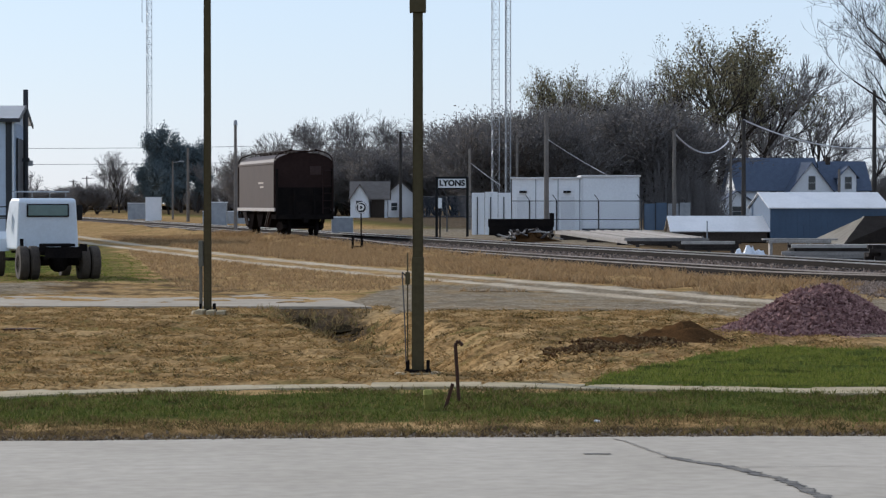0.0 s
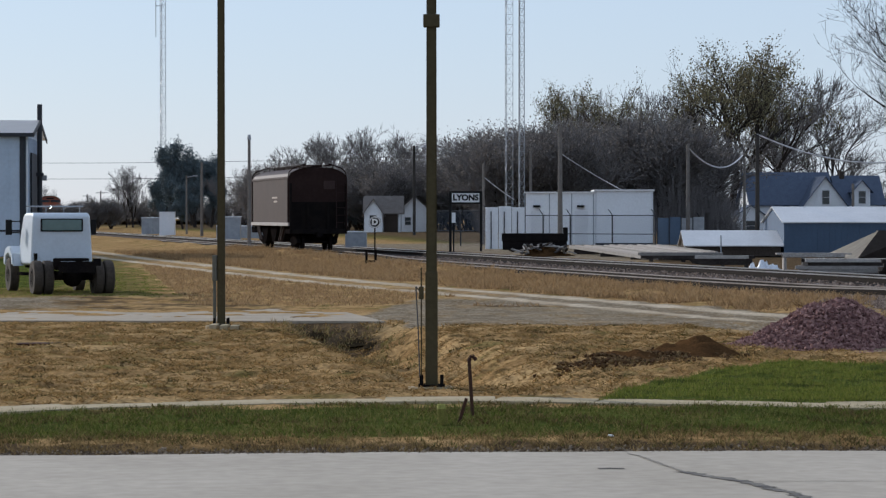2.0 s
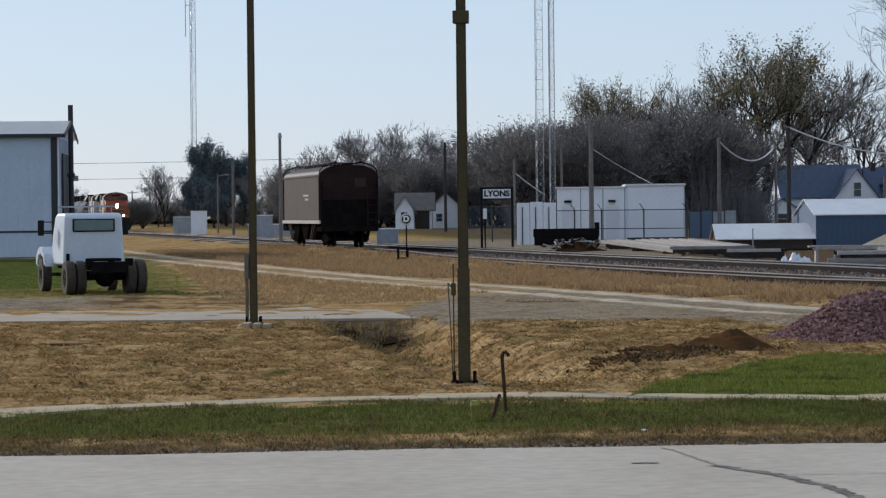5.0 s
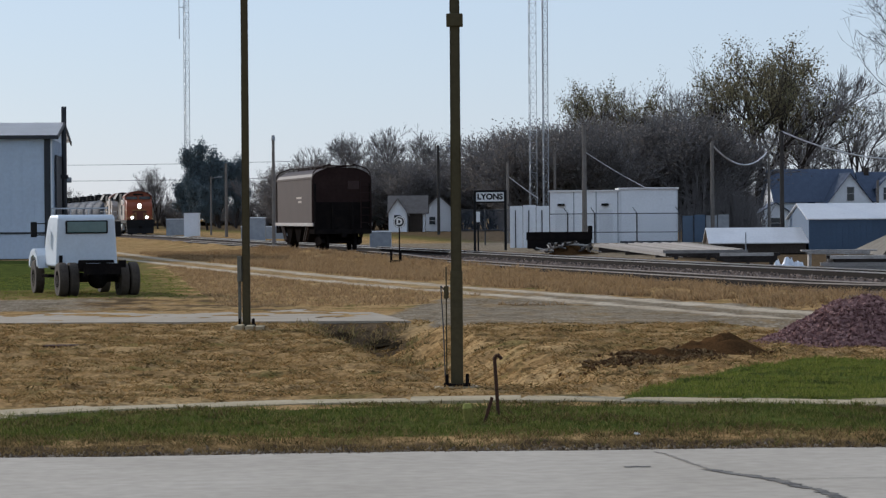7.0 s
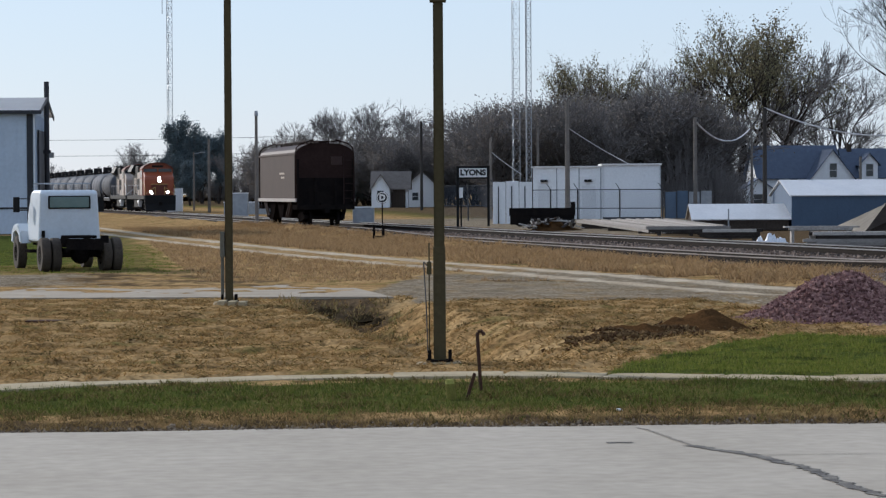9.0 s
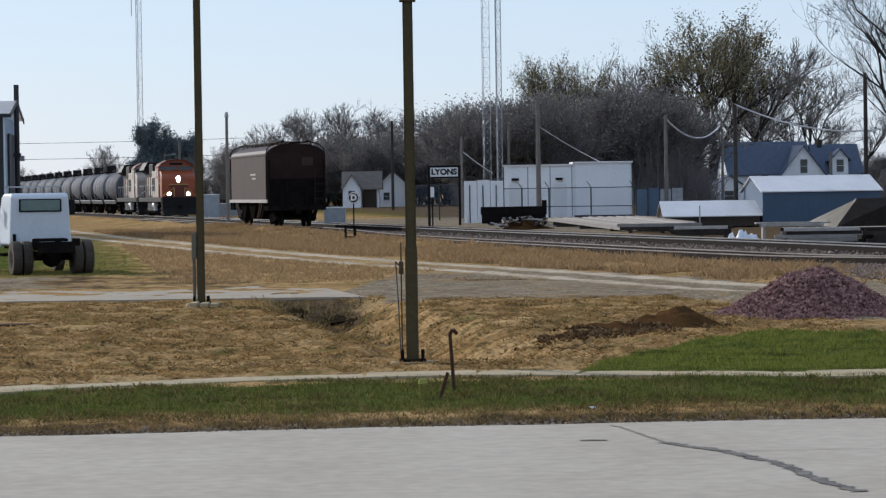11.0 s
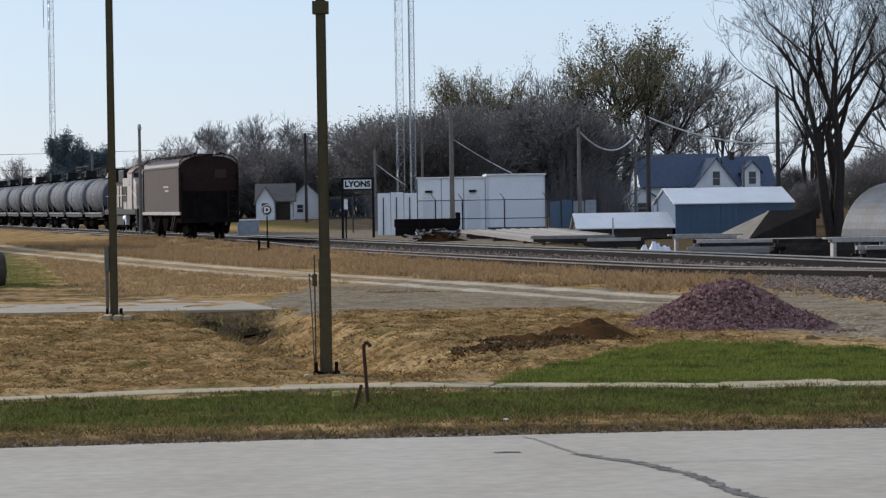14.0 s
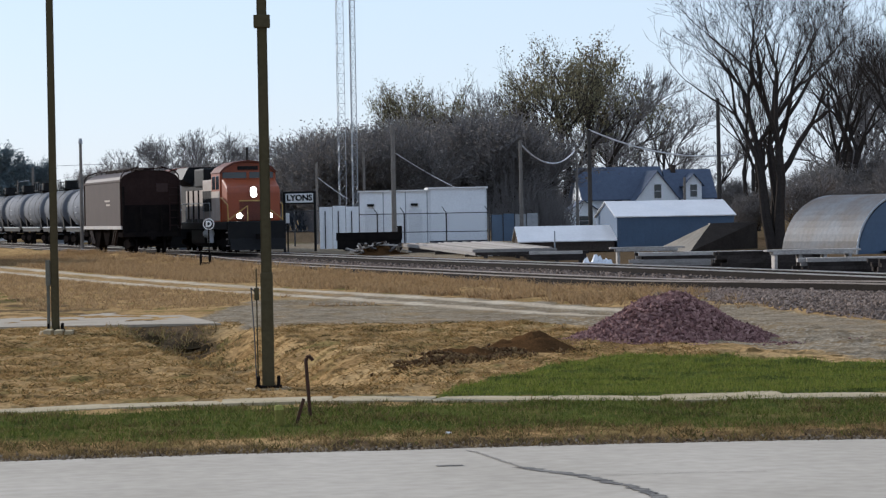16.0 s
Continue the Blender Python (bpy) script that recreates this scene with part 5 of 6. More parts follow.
# ballast shoulder nearest the viewer
def ballast_spot(rng):
    while True:
        y = rng.uniform(64, 125)
        c = rng.uniform(18.9, 24.3)
        q = on_track(c, y)
        if (c > siding_perp(y) - 1.1 or c > 22.3 and q.x > 8.9 + 1.2 * fbm(q.x, q.y, 0.6, 3.0)) and rng.uniform() < 1.25 - y / 130:
            break
    p = on_track(c, y)
    return p.x, p.y, ground_z(p.x, p.y) + 0.01


def shoulder_spot(rng):
    while True:
        y = rng.uniform(50, 80)
        x = rng.uniform(7.6, 15.5)
        c = cval(x, y)
        if 22.4 + 0.5 * fbm(x, y, 0.6, 3.0) < c < siding_perp(y) - 0.85 and x > 8.9 + 1.2 * fbm(x, y, 0.6, 3.0):
            return x, y, ground_z(x, y) + 0.012


bs = thing("ballast", Matrix(), "grey crushed stone ballast shoulder beside the rails", "ballast", kind="structure")
stones_on(bs, 6000, ballast_spot, 0.055, GREYS, 7)
stones_on(bs, 11000, shoulder_spot, 0.05, GREYS, 17)


def ballast_between(rng):
    y = rng.uniform(66, 150)
    c = rng.uniform(24.0, 33.0)
    p = on_track(c, y)
    return p.x, p.y, ground_z(p.x, p.y) + 0.02


stones_on(bs, 7000, ballast_between, 0.06, GREYS, 8)


# ---- buildings beyond ----
def gable(b, x0, x1, y0, y1, z0, zw, zr, wall, roof, along="x", over=0.25, thick=0.1):
    """A block with a pitched roof whose ridge runs along x or y."""
    if along == "x":
        ym = (y0 + y1) / 2
        part("wall", pr([(y0, z0), (y1, z0), (y1, zw), (ym, zr), (y0, zw)], x0, x1, axis="x"), wall, b)
        s = (zr - zw) / (ym - y0)
        for a in (y0 - over, y1 + over):
            bm = bmesh.new()
            za = zw - s * over
            bm.faces.new([bm.verts.new(p) for p in ((x0 - over, a, za + 0.02), (x1 + over, a, za + 0.02), (x1 + over, ym, zr + 0.02), (x0 - over, ym, zr + 0.02))])
            bmesh.ops.recalc_face_normals(bm, faces=bm.faces)
            r = bmesh.ops.extrude_face_region(bm, geom=bm.faces[:])
            bmesh.ops.translate(bm, vec=(0, 0, thick), verts=[v for v in r["geom"] if isinstance(v, bmesh.types.BMVert)])
            bmesh.ops.recalc_face_normals(bm, faces=bm.faces)
            part("roof", bm, roof, b)
    else:
        xm = (x0 + x1) / 2
        part("wall", pr([(x0, z0), (x1, z0), (x1, zw), (xm, zr), (x0, zw)], y0, y1), wall, b)
        s = (zr - zw) / (xm - x0)
        for a in (x0 - over, x1 + over):
            bm = bmesh.new()
            za = zw - s * over
            bm.faces.new([bm.verts.new(p) for p in ((a, y0 - over, za + 0.02), (a, y1, za + 0.02), (xm, y1, zr + 0.02), (xm, y0 - over, zr + 0.02))])
            r = bmesh.ops.extrude_face_region(bm, geom=bm.faces[:])
            bmesh.ops.translate(bm, vec=(0, 0, thick), verts=[v for v in r["geom"] if isinstance(v, bmesh.types.BMVert)])
            bmesh.ops.recalc_face_normals(bm, faces=bm.faces)
            part("roof", bm, roof, b)


def window(b, x, y, z, w, h):
    wd = part("window", bx(x - w / 2 - 0.07, x + w / 2 + 0.07, y - 0.04, y - 0.002, z - 0.07, z + h + 0.07), M["white"], b)
    for i in range(2):
        part("pane", bx(x - w / 2, x + w / 2, y - 0.05, y - 0.042, z + i * h / 2 + 0.02, z + (i + 1) * h / 2 - 0.02), M["glass"], wd)


def farmhouse():
    b = thing("house", pose(39.3, 317.93, 0.3, 0, 0, 6), "white farmhouse with blue-grey shingle roofs and gables", "house")
    zr = 6.75
    gable(b, -7.4, 1.5, 2.0, 9.0, 0, 3.5, zr, M["whitewall"], M["blueroof"], "x", 0.35)
    gable(b, -2.3, 2.5, -0.5, 5.0, 0, 3.2, 6.25, M["whitewall"], M["blueroof"], "y", 0.3)
    gable(b, 2.4, 7.2, 2.6, 8.6, 0, 3.5, 6.4, M["whitewall"], M["blueroof"], "x", 0.3)
    gable(b, 3.8, 5.6, 1.9, 5.5, 3.0, 4.9, 5.9, M["whitewall"], M["blueroof"], "y", 0.3)
    gable(b, -9.6, -6.6, -1.0, 2.0, 0, 2.2, 3.2, M["whitewall"], M["blueroof"], "y", 0.25)
    window(b, 0.15, -0.5, 3.35, 0.75, 1.5)
    window(b, 4.7, 1.9, 3.45, 0.75, 1.35)
    window(b, -3.6, 2.0, 2.4, 0.8, 0.9)
    window(b, -8.0, -1.0, 0.5, 1.2, 1.1)
    part("chimney", bx(3.0, 3.5, 5.2, 5.8, 6.0, 7.0), M["brownwall"], b)


farmhouse()


def blue_shed():
    b = thing("blue_shed", pose(19.3, 174.86, -0.08, 0, 0, 5), "blue steel shed with pale metal roof", "shed")
    gable(b, 0.0, 7.1, 0.0, 6.5, 0, 2.06, 2.95, M["blueshed"], M["metalroof"], "x", 0.12, 0.06)
    for i in range(19):
        part("wall_rib", bx(0.2 + i * 0.36, 0.24 + i * 0.36, -0.02, 0, 0.0, 1.98), M["blueshed"], b)


blue_shed()


def edge_spot(rng):
    x = rng.uniform(-6, 7.5)
    y = edge_y(x) - 0.08 + abs(rng.normal()) * 0.18
    return x, y, ground_z(x, y + 0.1) + 0.005


stones_on(bs, 3200, edge_spot, 0.027, island_mat("road_edge_crumbs", [(0.06, 0.042, 0.026), (0.14, 0.10, 0.065), (0.32, 0.26, 0.19), (0.08, 0.058, 0.038)]), 19, "edge_gravel")

dp = thing("drain_plate", pose(-7.25, 51.43, ground_z(-7.25, 51.43) + 0.012), "flat rusty steel plate lying in dry grass", "plate")
part("plate", bx(-0.36, 0.36, -0.25, 0.25, -0.02, 0.025, 0.006), M["rust"], dp)
lt = thing("litter", pose(1.6, 30.75, ground_z(1.6, 30.75) + 0.02, 8, 0, 20), "crumpled white paper litter at the road edge", "litter")
bm = bmesh.new()
bmesh.ops.create_icosphere(bm, subdivisions=2, radius=0.03)
for v in bm.verts:
    v.co = Vector((v.co.x * 1.2, v.co.y, v.co.z * 0.45)) * (1 + 0.4 * noise.noise(v.co * 40))
part("paper", bm, M["signwhite"], lt)


# ---- low roofs, small houses and cabinets beyond the tracks ----
lr = thing("low_roof_shed", pose(13.53, 174.86, 0.0), "low open shed with pale sheet metal roof", "shed")
gable(lr, 0.0, 5.6, 0.0, 4.6, 0, 0.62, 1.45, M["brownwall"], M["metalroof"], "x", 0.15, 0.06)
part("post", tb((2.0, -0.6, 0), (2.0, -0.6, 1.25), 0.04, n=8), M["grey"], lr)
ts = thing("tarp_shelter", Matrix(), "low dark shed with one sloping tan side", "shelter")
A, B, C, P = (20.31, 163.93, 0.2), (20.23, 149.88, 0.2), (25.15, 158.97, 0.2), (22.27, 156.59, 1.6)
P2 = (C[0], C[1], P[2] + 0.05)
Q, Q2 = (P[0] + 0.3, P[1] + 3.0, P[2]), (C[0] + 0.3, C[1] + 3.0, P[2])
Q0, Q3 = (Q[0], Q[1], 0.2), (Q2[0], Q2[1], 0.2)
for name, tri, mt, lb in (("tan_side", (A, B, P), "tanroof", "tan sheet side"), ("dark_side", (B, C, P2, P), "brownwall", ""), ("end_side", (C, Q3, Q2, P2), "brownwall", ""), ("back_side", (Q3, Q0, Q, Q2), "brownwall", ""), ("roof_sheet", (P, P2, Q2, Q), "brownwall", ""), ("lee_side", (A, P, Q, Q0), "tanroof", "tan sheet side")):
    bm = bmesh.new()
    bm.faces.new([bm.verts.new(p) for p in tri])
    bmesh.ops.solidify(bm, geom=bm.faces[:], thickness=0.05)
    part(name, bm, M[mt], ts, lb)


def quonset():
    q = thing("quonset_hut", pose(31.5, 149.88, -0.15, 0, 0, 27), "galvanised corrugated steel quonset hut with blue end", "building")
    R, L = 3.3, 6.4
    bm = bmesh.new()
    n = 26
    prev = None
    # corrugated arch, swept along y with ridges
    steps = int(L / 0.1)
    for j in range(steps + 1):
        y = j * L / steps
        rr = R + (0.002 if j % 4 in (1, 2) else 0.0)
        ring = [bm.verts.new((rr * math.cos(math.pi * i / n), y, rr * math.sin(math.pi * i / n) * 0.95)) for i in range(n + 1)]
        if prev:
            for i in range(n):
                bm.faces.new((prev[i], prev[i + 1], ring[i + 1], ring[i]))
        prev = ring
    bmesh.ops.recalc_face_normals(bm, faces=bm.faces)
    part("arch", bm, M["quonset"], q)
    sec = [(R * 0.97 * math.cos(math.pi * i / n), R * 0.92 * math.sin(math.pi * i / n)) for i in range(n + 1)]
    part("end_wall", pr(sec, 0.05, 0.15), M["blueshed"], q)
    part("end_wall", pr(sec, L - 0.15, L - 0.05), M["blueshed"], q)
    for i in range(n):
        a, b = [Vector((R * 1.01 * math.cos(math.pi * t / n), 0.0, R * 0.96 * math.sin(math.pi * t / n))) for t in (i, i + 1)]
    bm = bmesh.new()
    for i in range(n):
        a, b = [Vector((R * 1.01 * math.cos(math.pi * t / n), 0.02, R * 0.96 * math.sin(math.pi * t / n))) for t in (i, i + 1)]
        tube(bm, a, b, 0.06, n=6)
    part("rim", bm, M["galv"], q)


quonset()


def cottage():
    b = thing("house", pose(-6.7, 269.02, 0.82) @ Matrix.Diagonal((0.95, 0.95, 0.92, 1)), "small white house with brown shingle roof and dark porch", "house")
    gable(b, -1.6, 1.7, 0.0, 4.0, 0, 2.1, 3.6, M["whitewall"], M["shingle"], "x", 0.3)
    gable(b, -1.75, 0.0, -1.4, 2.0, 0, 2.0, 3.35, M["whitewall"], M["shingle"], "y", 0.25)
    part("porch_screen", bx(0.1, 1.45, -0.12, -0.02, 0.1, 1.9), M["brownwall"], b)
    window(b, -0.9, -1.4, 0.9, 0.6, 0.9)
    c = thing("house", pose(-4.9, 276.1, 0.85) @ Matrix.Diagonal((0.9, 0.9, 0.8, 1)), "grey cottage with brown gable roof", "house")
    gable(c, -0.9, 3.0, 0.0, 4.0, 0, 2.2, 4.2, M["whitewall"], M["shingle"], "y", 0.3)
    window(c, 0.4, 0.0, 0.9, 0.6, 0.9)


cottage()


def cabinet(x, y, z, w, d, h, label, mt, cat="cabinet"):
    c = thing("utility_cabinet", pose(x, y, z), label, cat, group="cabinets")
    part("body", bx(-w / 2, w / 2, -d / 2, d / 2, 0, h, 0.02), M[mt], c)
    part("lid", bx(-w / 2 - 0.04, w / 2 + 0.04, -d / 2 - 0.04, d / 2 + 0.04, h, h + 0.07, 0.015), M["whitewall"] if mt == "grey" else M[mt], c)
    for s in (-1, 1):
        part("door", bx(s * w / 4 - w * 0.21, s * w / 4 + w * 0.21, -d / 2 - 0.02, -d / 2 - 0.002, 0.08, h - 0.08), M[mt], c)


cabinet(-6.14, 180.89, 0.3, 1.3, 0.9, 1.1, "grey trackside equipment box", "grey")
cabinet(-30.12, 308.58, 0.3, 1.6, 1.0, 2.5, "pale grey trackside equipment cabinet", "whitewall")
cabinet(-33.62, 327.87, 0.3, 2.4, 1.0, 1.9, "grey trackside equipment cabinet", "grey")
cabinet(-18.86, 249.8, 0.3, 1.3, 1.0, 2.0, "small hut with white roof", "grey")
cabinet(-19.12, 262.29, 0.3, 4.2, 1.2, 1.2, "low grey metal enclosure", "grey")


# ---- utility poles and wires ----
POLES = []


def utility_pole(x, y, h, r, mt, label, arm=0.0, lean=0.0, lamp=False):
    p = thing("utility_pole", pose(x, y, 0.2, 0, lean, 0), label, "utility pole", group="utility poles")
    part("pole", tb((0, 0, -0.3), (0, 0, h), r, r * 0.72, n=10), M[mt], p)
    if arm:
        part("crossarm", bx(-arm / 2, arm / 2, -0.06, 0.06, h - 0.55, h - 0.42), M[mt], p)
        for s in (-1, -0.4, 0.4, 1):
            part("insulator", tb((s * arm * 0.46, 0, h - 0.42), (s * arm * 0.46, 0, h - 0.25), 0.05, n=8), M["grey"], p)
    if lamp:
        part("lamp_arm", tb((0, 0, h - 0.2), (0.9, 0, h - 0.05), 0.035, n=6), M["grey"], p)
        part("lamp_head", bx(0.75, 1.25, -0.12, 0.12, h - 0.1, h + 0.02, 0.03), M["grey"], p)
    return Vector((x, y, 0.2 + h))


W = "weathered grey wooden utility pole"
DK = "dark creosoted utility pole"
PT = {}
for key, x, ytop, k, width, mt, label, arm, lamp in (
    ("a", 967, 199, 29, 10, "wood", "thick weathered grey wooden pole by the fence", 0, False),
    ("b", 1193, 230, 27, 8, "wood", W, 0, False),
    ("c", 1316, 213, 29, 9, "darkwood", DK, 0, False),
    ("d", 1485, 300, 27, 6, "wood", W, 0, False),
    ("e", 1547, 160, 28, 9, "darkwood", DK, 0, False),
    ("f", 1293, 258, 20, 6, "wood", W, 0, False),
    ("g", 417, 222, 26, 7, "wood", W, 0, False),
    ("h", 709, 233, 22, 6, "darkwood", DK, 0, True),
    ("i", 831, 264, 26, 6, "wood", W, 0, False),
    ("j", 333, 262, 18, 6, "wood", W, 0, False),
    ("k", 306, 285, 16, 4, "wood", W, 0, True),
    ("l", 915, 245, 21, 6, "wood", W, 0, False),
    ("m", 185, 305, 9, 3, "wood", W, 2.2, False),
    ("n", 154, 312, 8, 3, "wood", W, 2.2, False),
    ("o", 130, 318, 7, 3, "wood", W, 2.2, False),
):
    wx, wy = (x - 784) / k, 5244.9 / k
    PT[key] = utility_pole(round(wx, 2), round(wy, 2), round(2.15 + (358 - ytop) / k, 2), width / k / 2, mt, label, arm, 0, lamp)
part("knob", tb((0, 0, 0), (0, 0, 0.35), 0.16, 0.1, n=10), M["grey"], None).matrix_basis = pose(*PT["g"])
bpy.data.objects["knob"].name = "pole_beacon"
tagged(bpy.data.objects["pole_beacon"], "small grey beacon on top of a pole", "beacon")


def wire(name, a, b, sag, r, mt, label):
    n = 14
    pts = [Vector(a).lerp(Vector(b), i / n) - Vector((0, 0, sag * 4 * (i / n) * (1 - i / n))) for i in range(n + 1)]
    side = (Vector(b) - Vector(a)).cross(Vector((0, 0, 1))).normalized()
    bm = bmesh.new()
    prev = None
    for p in pts:
        ring = [bm.verts.new(p + side * r * math.cos(t) + Vector((0, 0, r * math.sin(t)))) for t in (0, 1.257, 2.513, 3.77, 5.027)]
        if prev:
            for k in range(5):
                bm.faces.new((prev[k], prev[(k + 1) % 5], ring[(k + 1) % 5], ring[k]))
        prev = ring
    bmesh.ops.recalc_face_normals(bm, faces=bm.faces)
    tagged(obj(name, bm, M[mt]), label, "cable", group="overhead cables")


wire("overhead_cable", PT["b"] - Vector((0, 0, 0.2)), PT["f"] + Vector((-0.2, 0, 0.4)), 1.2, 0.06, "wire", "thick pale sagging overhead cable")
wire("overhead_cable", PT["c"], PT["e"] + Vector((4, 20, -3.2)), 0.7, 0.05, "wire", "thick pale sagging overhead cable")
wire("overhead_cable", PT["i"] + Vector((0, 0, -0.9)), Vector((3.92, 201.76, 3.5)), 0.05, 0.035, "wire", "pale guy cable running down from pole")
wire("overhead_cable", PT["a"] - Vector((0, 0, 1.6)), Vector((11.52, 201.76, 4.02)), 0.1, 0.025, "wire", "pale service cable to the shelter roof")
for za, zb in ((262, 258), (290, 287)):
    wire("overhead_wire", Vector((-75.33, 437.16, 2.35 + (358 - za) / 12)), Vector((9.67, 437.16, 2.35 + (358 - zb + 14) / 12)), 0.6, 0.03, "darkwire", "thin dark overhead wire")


# ---- lattice masts ----
def lattice(x, y, w, h, panel, r, mt, label):
    t = thing("radio_mast", pose(x, y, 0.2, 0, 0, 20), label, "radio mast", group="radio masts")
    corners = [(w * 0.577 * math.cos(a), w * 0.577 * math.sin(a)) for a in (radians(90), radians(210), radians(330))]
    for cx, cy in corners:
        part("leg", tb((cx, cy, 0), (cx, cy, h), r, n=6), M[mt], t)
    bm = bmesh.new()
    n = int(h / panel)
    for i in range(n):
        for j in range(3):
            a, b = corners[j], corners[(j + 1) % 3]
            if i % 2:
                a, b = b, a
            tube(bm, (*a, i * panel), (*b, (i + 1) * panel), r * 0.55, n=4, caps=False)
            tube(bm, (*a, i * panel), (*b, i * panel), r * 0.5, n=4, caps=False)
    part("bracing", bm, M[mt], t)
    return t


lattice(4.15, 238.45, 0.66, 34, 0.8, 0.022, "galv", "slender galvanised lattice radio mast")
lattice(4.95, 228.08, 0.45, 34, 0.55, 0.03, "grey", "slender grey lattice radio mast")
far_mast = lattice(-47.3, 476.9, 0.9, 70, 1.1, 0.045, "galv", "tall distant lattice radio mast")
part("antenna_arm", bx(-1.1, 0, -0.05, 0.05, 36.0, 36.1), M["grey"], far_mast)
part("antenna", tb((-1.1, 0, 31.0), (-1.1, 0, 41.0), 0.06, n=6), M["grey"], far_mast)


# ---- trees ----
def tubes_mesh(segs, sides):
    """Vertices and faces for tapered tubes, all at once."""
    segs = np.array(segs, float)
    p0, p1, r0, r1 = segs[:, 0:3], segs[:, 3:6], segs[:, 6], segs[:, 7]
    d = p1 - p0
    d /= np.linalg.norm(d, axis=1)[:, None] + 1e-9
    ref = np.where(np.abs(d[:, 2:3]) < 0.9, np.array([[0, 0, 1.0]]), np.array([[1.0, 0, 0]]))
    u = np.cross(d, ref)
    u /= np.linalg.norm(u, axis=1)[:, None] + 1e-9
    v = np.cross(d, u)
    ang = np.arange(sides) * 2 * np.pi / sides
    ca, sa = np.cos(ang), np.sin(ang)
    ringdir = u[:, None, :] * ca[None, :, None] + v[:, None, :] * sa[None, :, None]
    a = p0[:, None, :] + ringdir * r0[:, None, None]
    b = p1[:, None, :] + ringdir * r1[:, None, None]
    verts = np.concatenate([a, b], axis=1).reshape(-1, 3)
    n = len(segs)
    base = (np.arange(n) * 2 * sides)[:, None]
    i = np.arange(sides)[None, :]
    j = (i + 1) % sides
    faces = np.stack([base + i, base + j, base + sides + j, base + sides + i], axis=2).reshape(-1, 4)
    return verts.tolist(), faces.tolist()


def grow(rng, h, trunk_r, trunks=1, spread=0.5, levels=5, kids=(3, 5), droop=0.0, clear=0.25, ratio=0.72, mid=(1, 2), fan=0.22, up=0.0):
    """Branches of a tree: tapered, forking, uneven."""
    thick, thin, tips = [], [], []

    def branch(p, d, length, r, level):
        steps = 3 if level < 3 else 2
        q = p
        for s in range(steps):
            d = (d + Vector((rng.uniform(-1, 1), rng.uniform(-1, 1), rng.uniform(-0.5, 0.9) + up - droop * level * 0.2)) * 0.16).normalized()
            e = q + d * (length / steps)
            ra, rb = r * (1 - 0.32 * s / steps), r * (1 - 0.32 * (s + 1) / steps)
            (thick if ra > 0.045 else thin).append((*q, *e, ra, rb))
            if level < levels and (level > 0 or (s + 1) / steps > clear):
                for _ in range(rng.randint(*kids) if s == steps - 1 else rng.randint(*mid)):
                    side = Vector((rng.uniform(-1, 1), rng.uniform(-1, 1), rng.uniform(-0.4, 0.7))).normalized()
                    nd = (d * (1 - spread * 0.6) + side * spread).normalized()
                    branch(e, nd, length * ratio * rng.uniform(0.7, 1.1), max(rb * rng.uniform(0.5, 0.78), 0.012), level + 1)
            q = e
        if level >= levels - 1:
            tips.append(q)

    for t in range(trunks):
        a = 6.28 * t / trunks + rng.uniform(-0.4, 0.4)
        d = Vector((math.cos(a) * fan, math.sin(a) * fan, 1)) if trunks > 1 else Vector((rng.uniform(-0.05, 0.05), 0, 1))
        branch(Vector((math.cos(a) * trunk_r, math.sin(a) * trunk_r, 0)) if trunks > 1 else Vector((0, 0, 0)), d.normalized(), h * 0.36, trunk_r, 0)
    return thick, thin, tips


def leaves_mesh(nrng, tips, per, spread, size):
    tips = np.array([tuple(t) for t in tips])
    c = np.repeat(tips, per, axis=0) + nrng.normal(size=(len(tips) * per, 3)) * spread
    a = nrng.normal(size=c.shape)
    a /= np.linalg.norm(a, axis=1)[:, None]
    b = np.cross(a, nrng.normal(size=c.shape))
    b /= np.linalg.norm(b, axis=1)[:, None]
    s = size * nrng.uniform(0.5, 1.4, (len(c), 1))
    verts = np.stack([c - a * s, c + b * s * 0.6, c + a * s, c - b * s * 0.6], axis=1).reshape(-1, 3)
    faces = np.arange(len(verts)).reshape(-1, 4)
    return verts.tolist(), faces.tolist()


def make_tree(name, seed, h, trunk_r, label, leaf=None, per=3, lspread=0.35, lsize=0.14, thin_scale=1.0, twig="twig", clumps=1.0, **kw):
    rng = random.Random(seed)
    t = thing(name, Matrix(), label, "tree", group="trees")
    thick, thin, tips = grow(rng, h, trunk_r, **kw)
    raw("trunk", *tubes_mesh(thick, 7), M["bark"], t)
    raw("crown", *tubes_mesh([(*s[:6], s[6] * thin_scale, s[7] * thin_scale) for s in thin], 3), M[twig], t)
    if clumps < 1.0:
        tips = [q for q in tips if noise.noise(Vector(q) * 0.55) > 0.5 - clumps]
    if leaf:
        raw("leaves", *leaves_mesh(np.random.RandomState(seed), tips, per, lspread, lsize), M[leaf], t)
    top = max(s[5] for s in thick + thin)
    t["top"] = top
    return t, top


def place(proto, x, y, h, yaw, z=0.2, wide=1.0):
    t, top = proto
    s = h / top
    m = pose(x, y, z, 0, 0, yaw) @ Matrix.Diagonal((s * wide, s * wide, s, 1))
    c = copy_thing(t, m)
    return c


BARE = [make_tree("bare_tree", 10 + i, 14, 0.26, "leafless tree with fine spreading twigs", levels=5, spread=0.5, ratio=0.72, kids=(2, 4), mid=(0, 2), thin_scale=1.5) for i in range(3)]
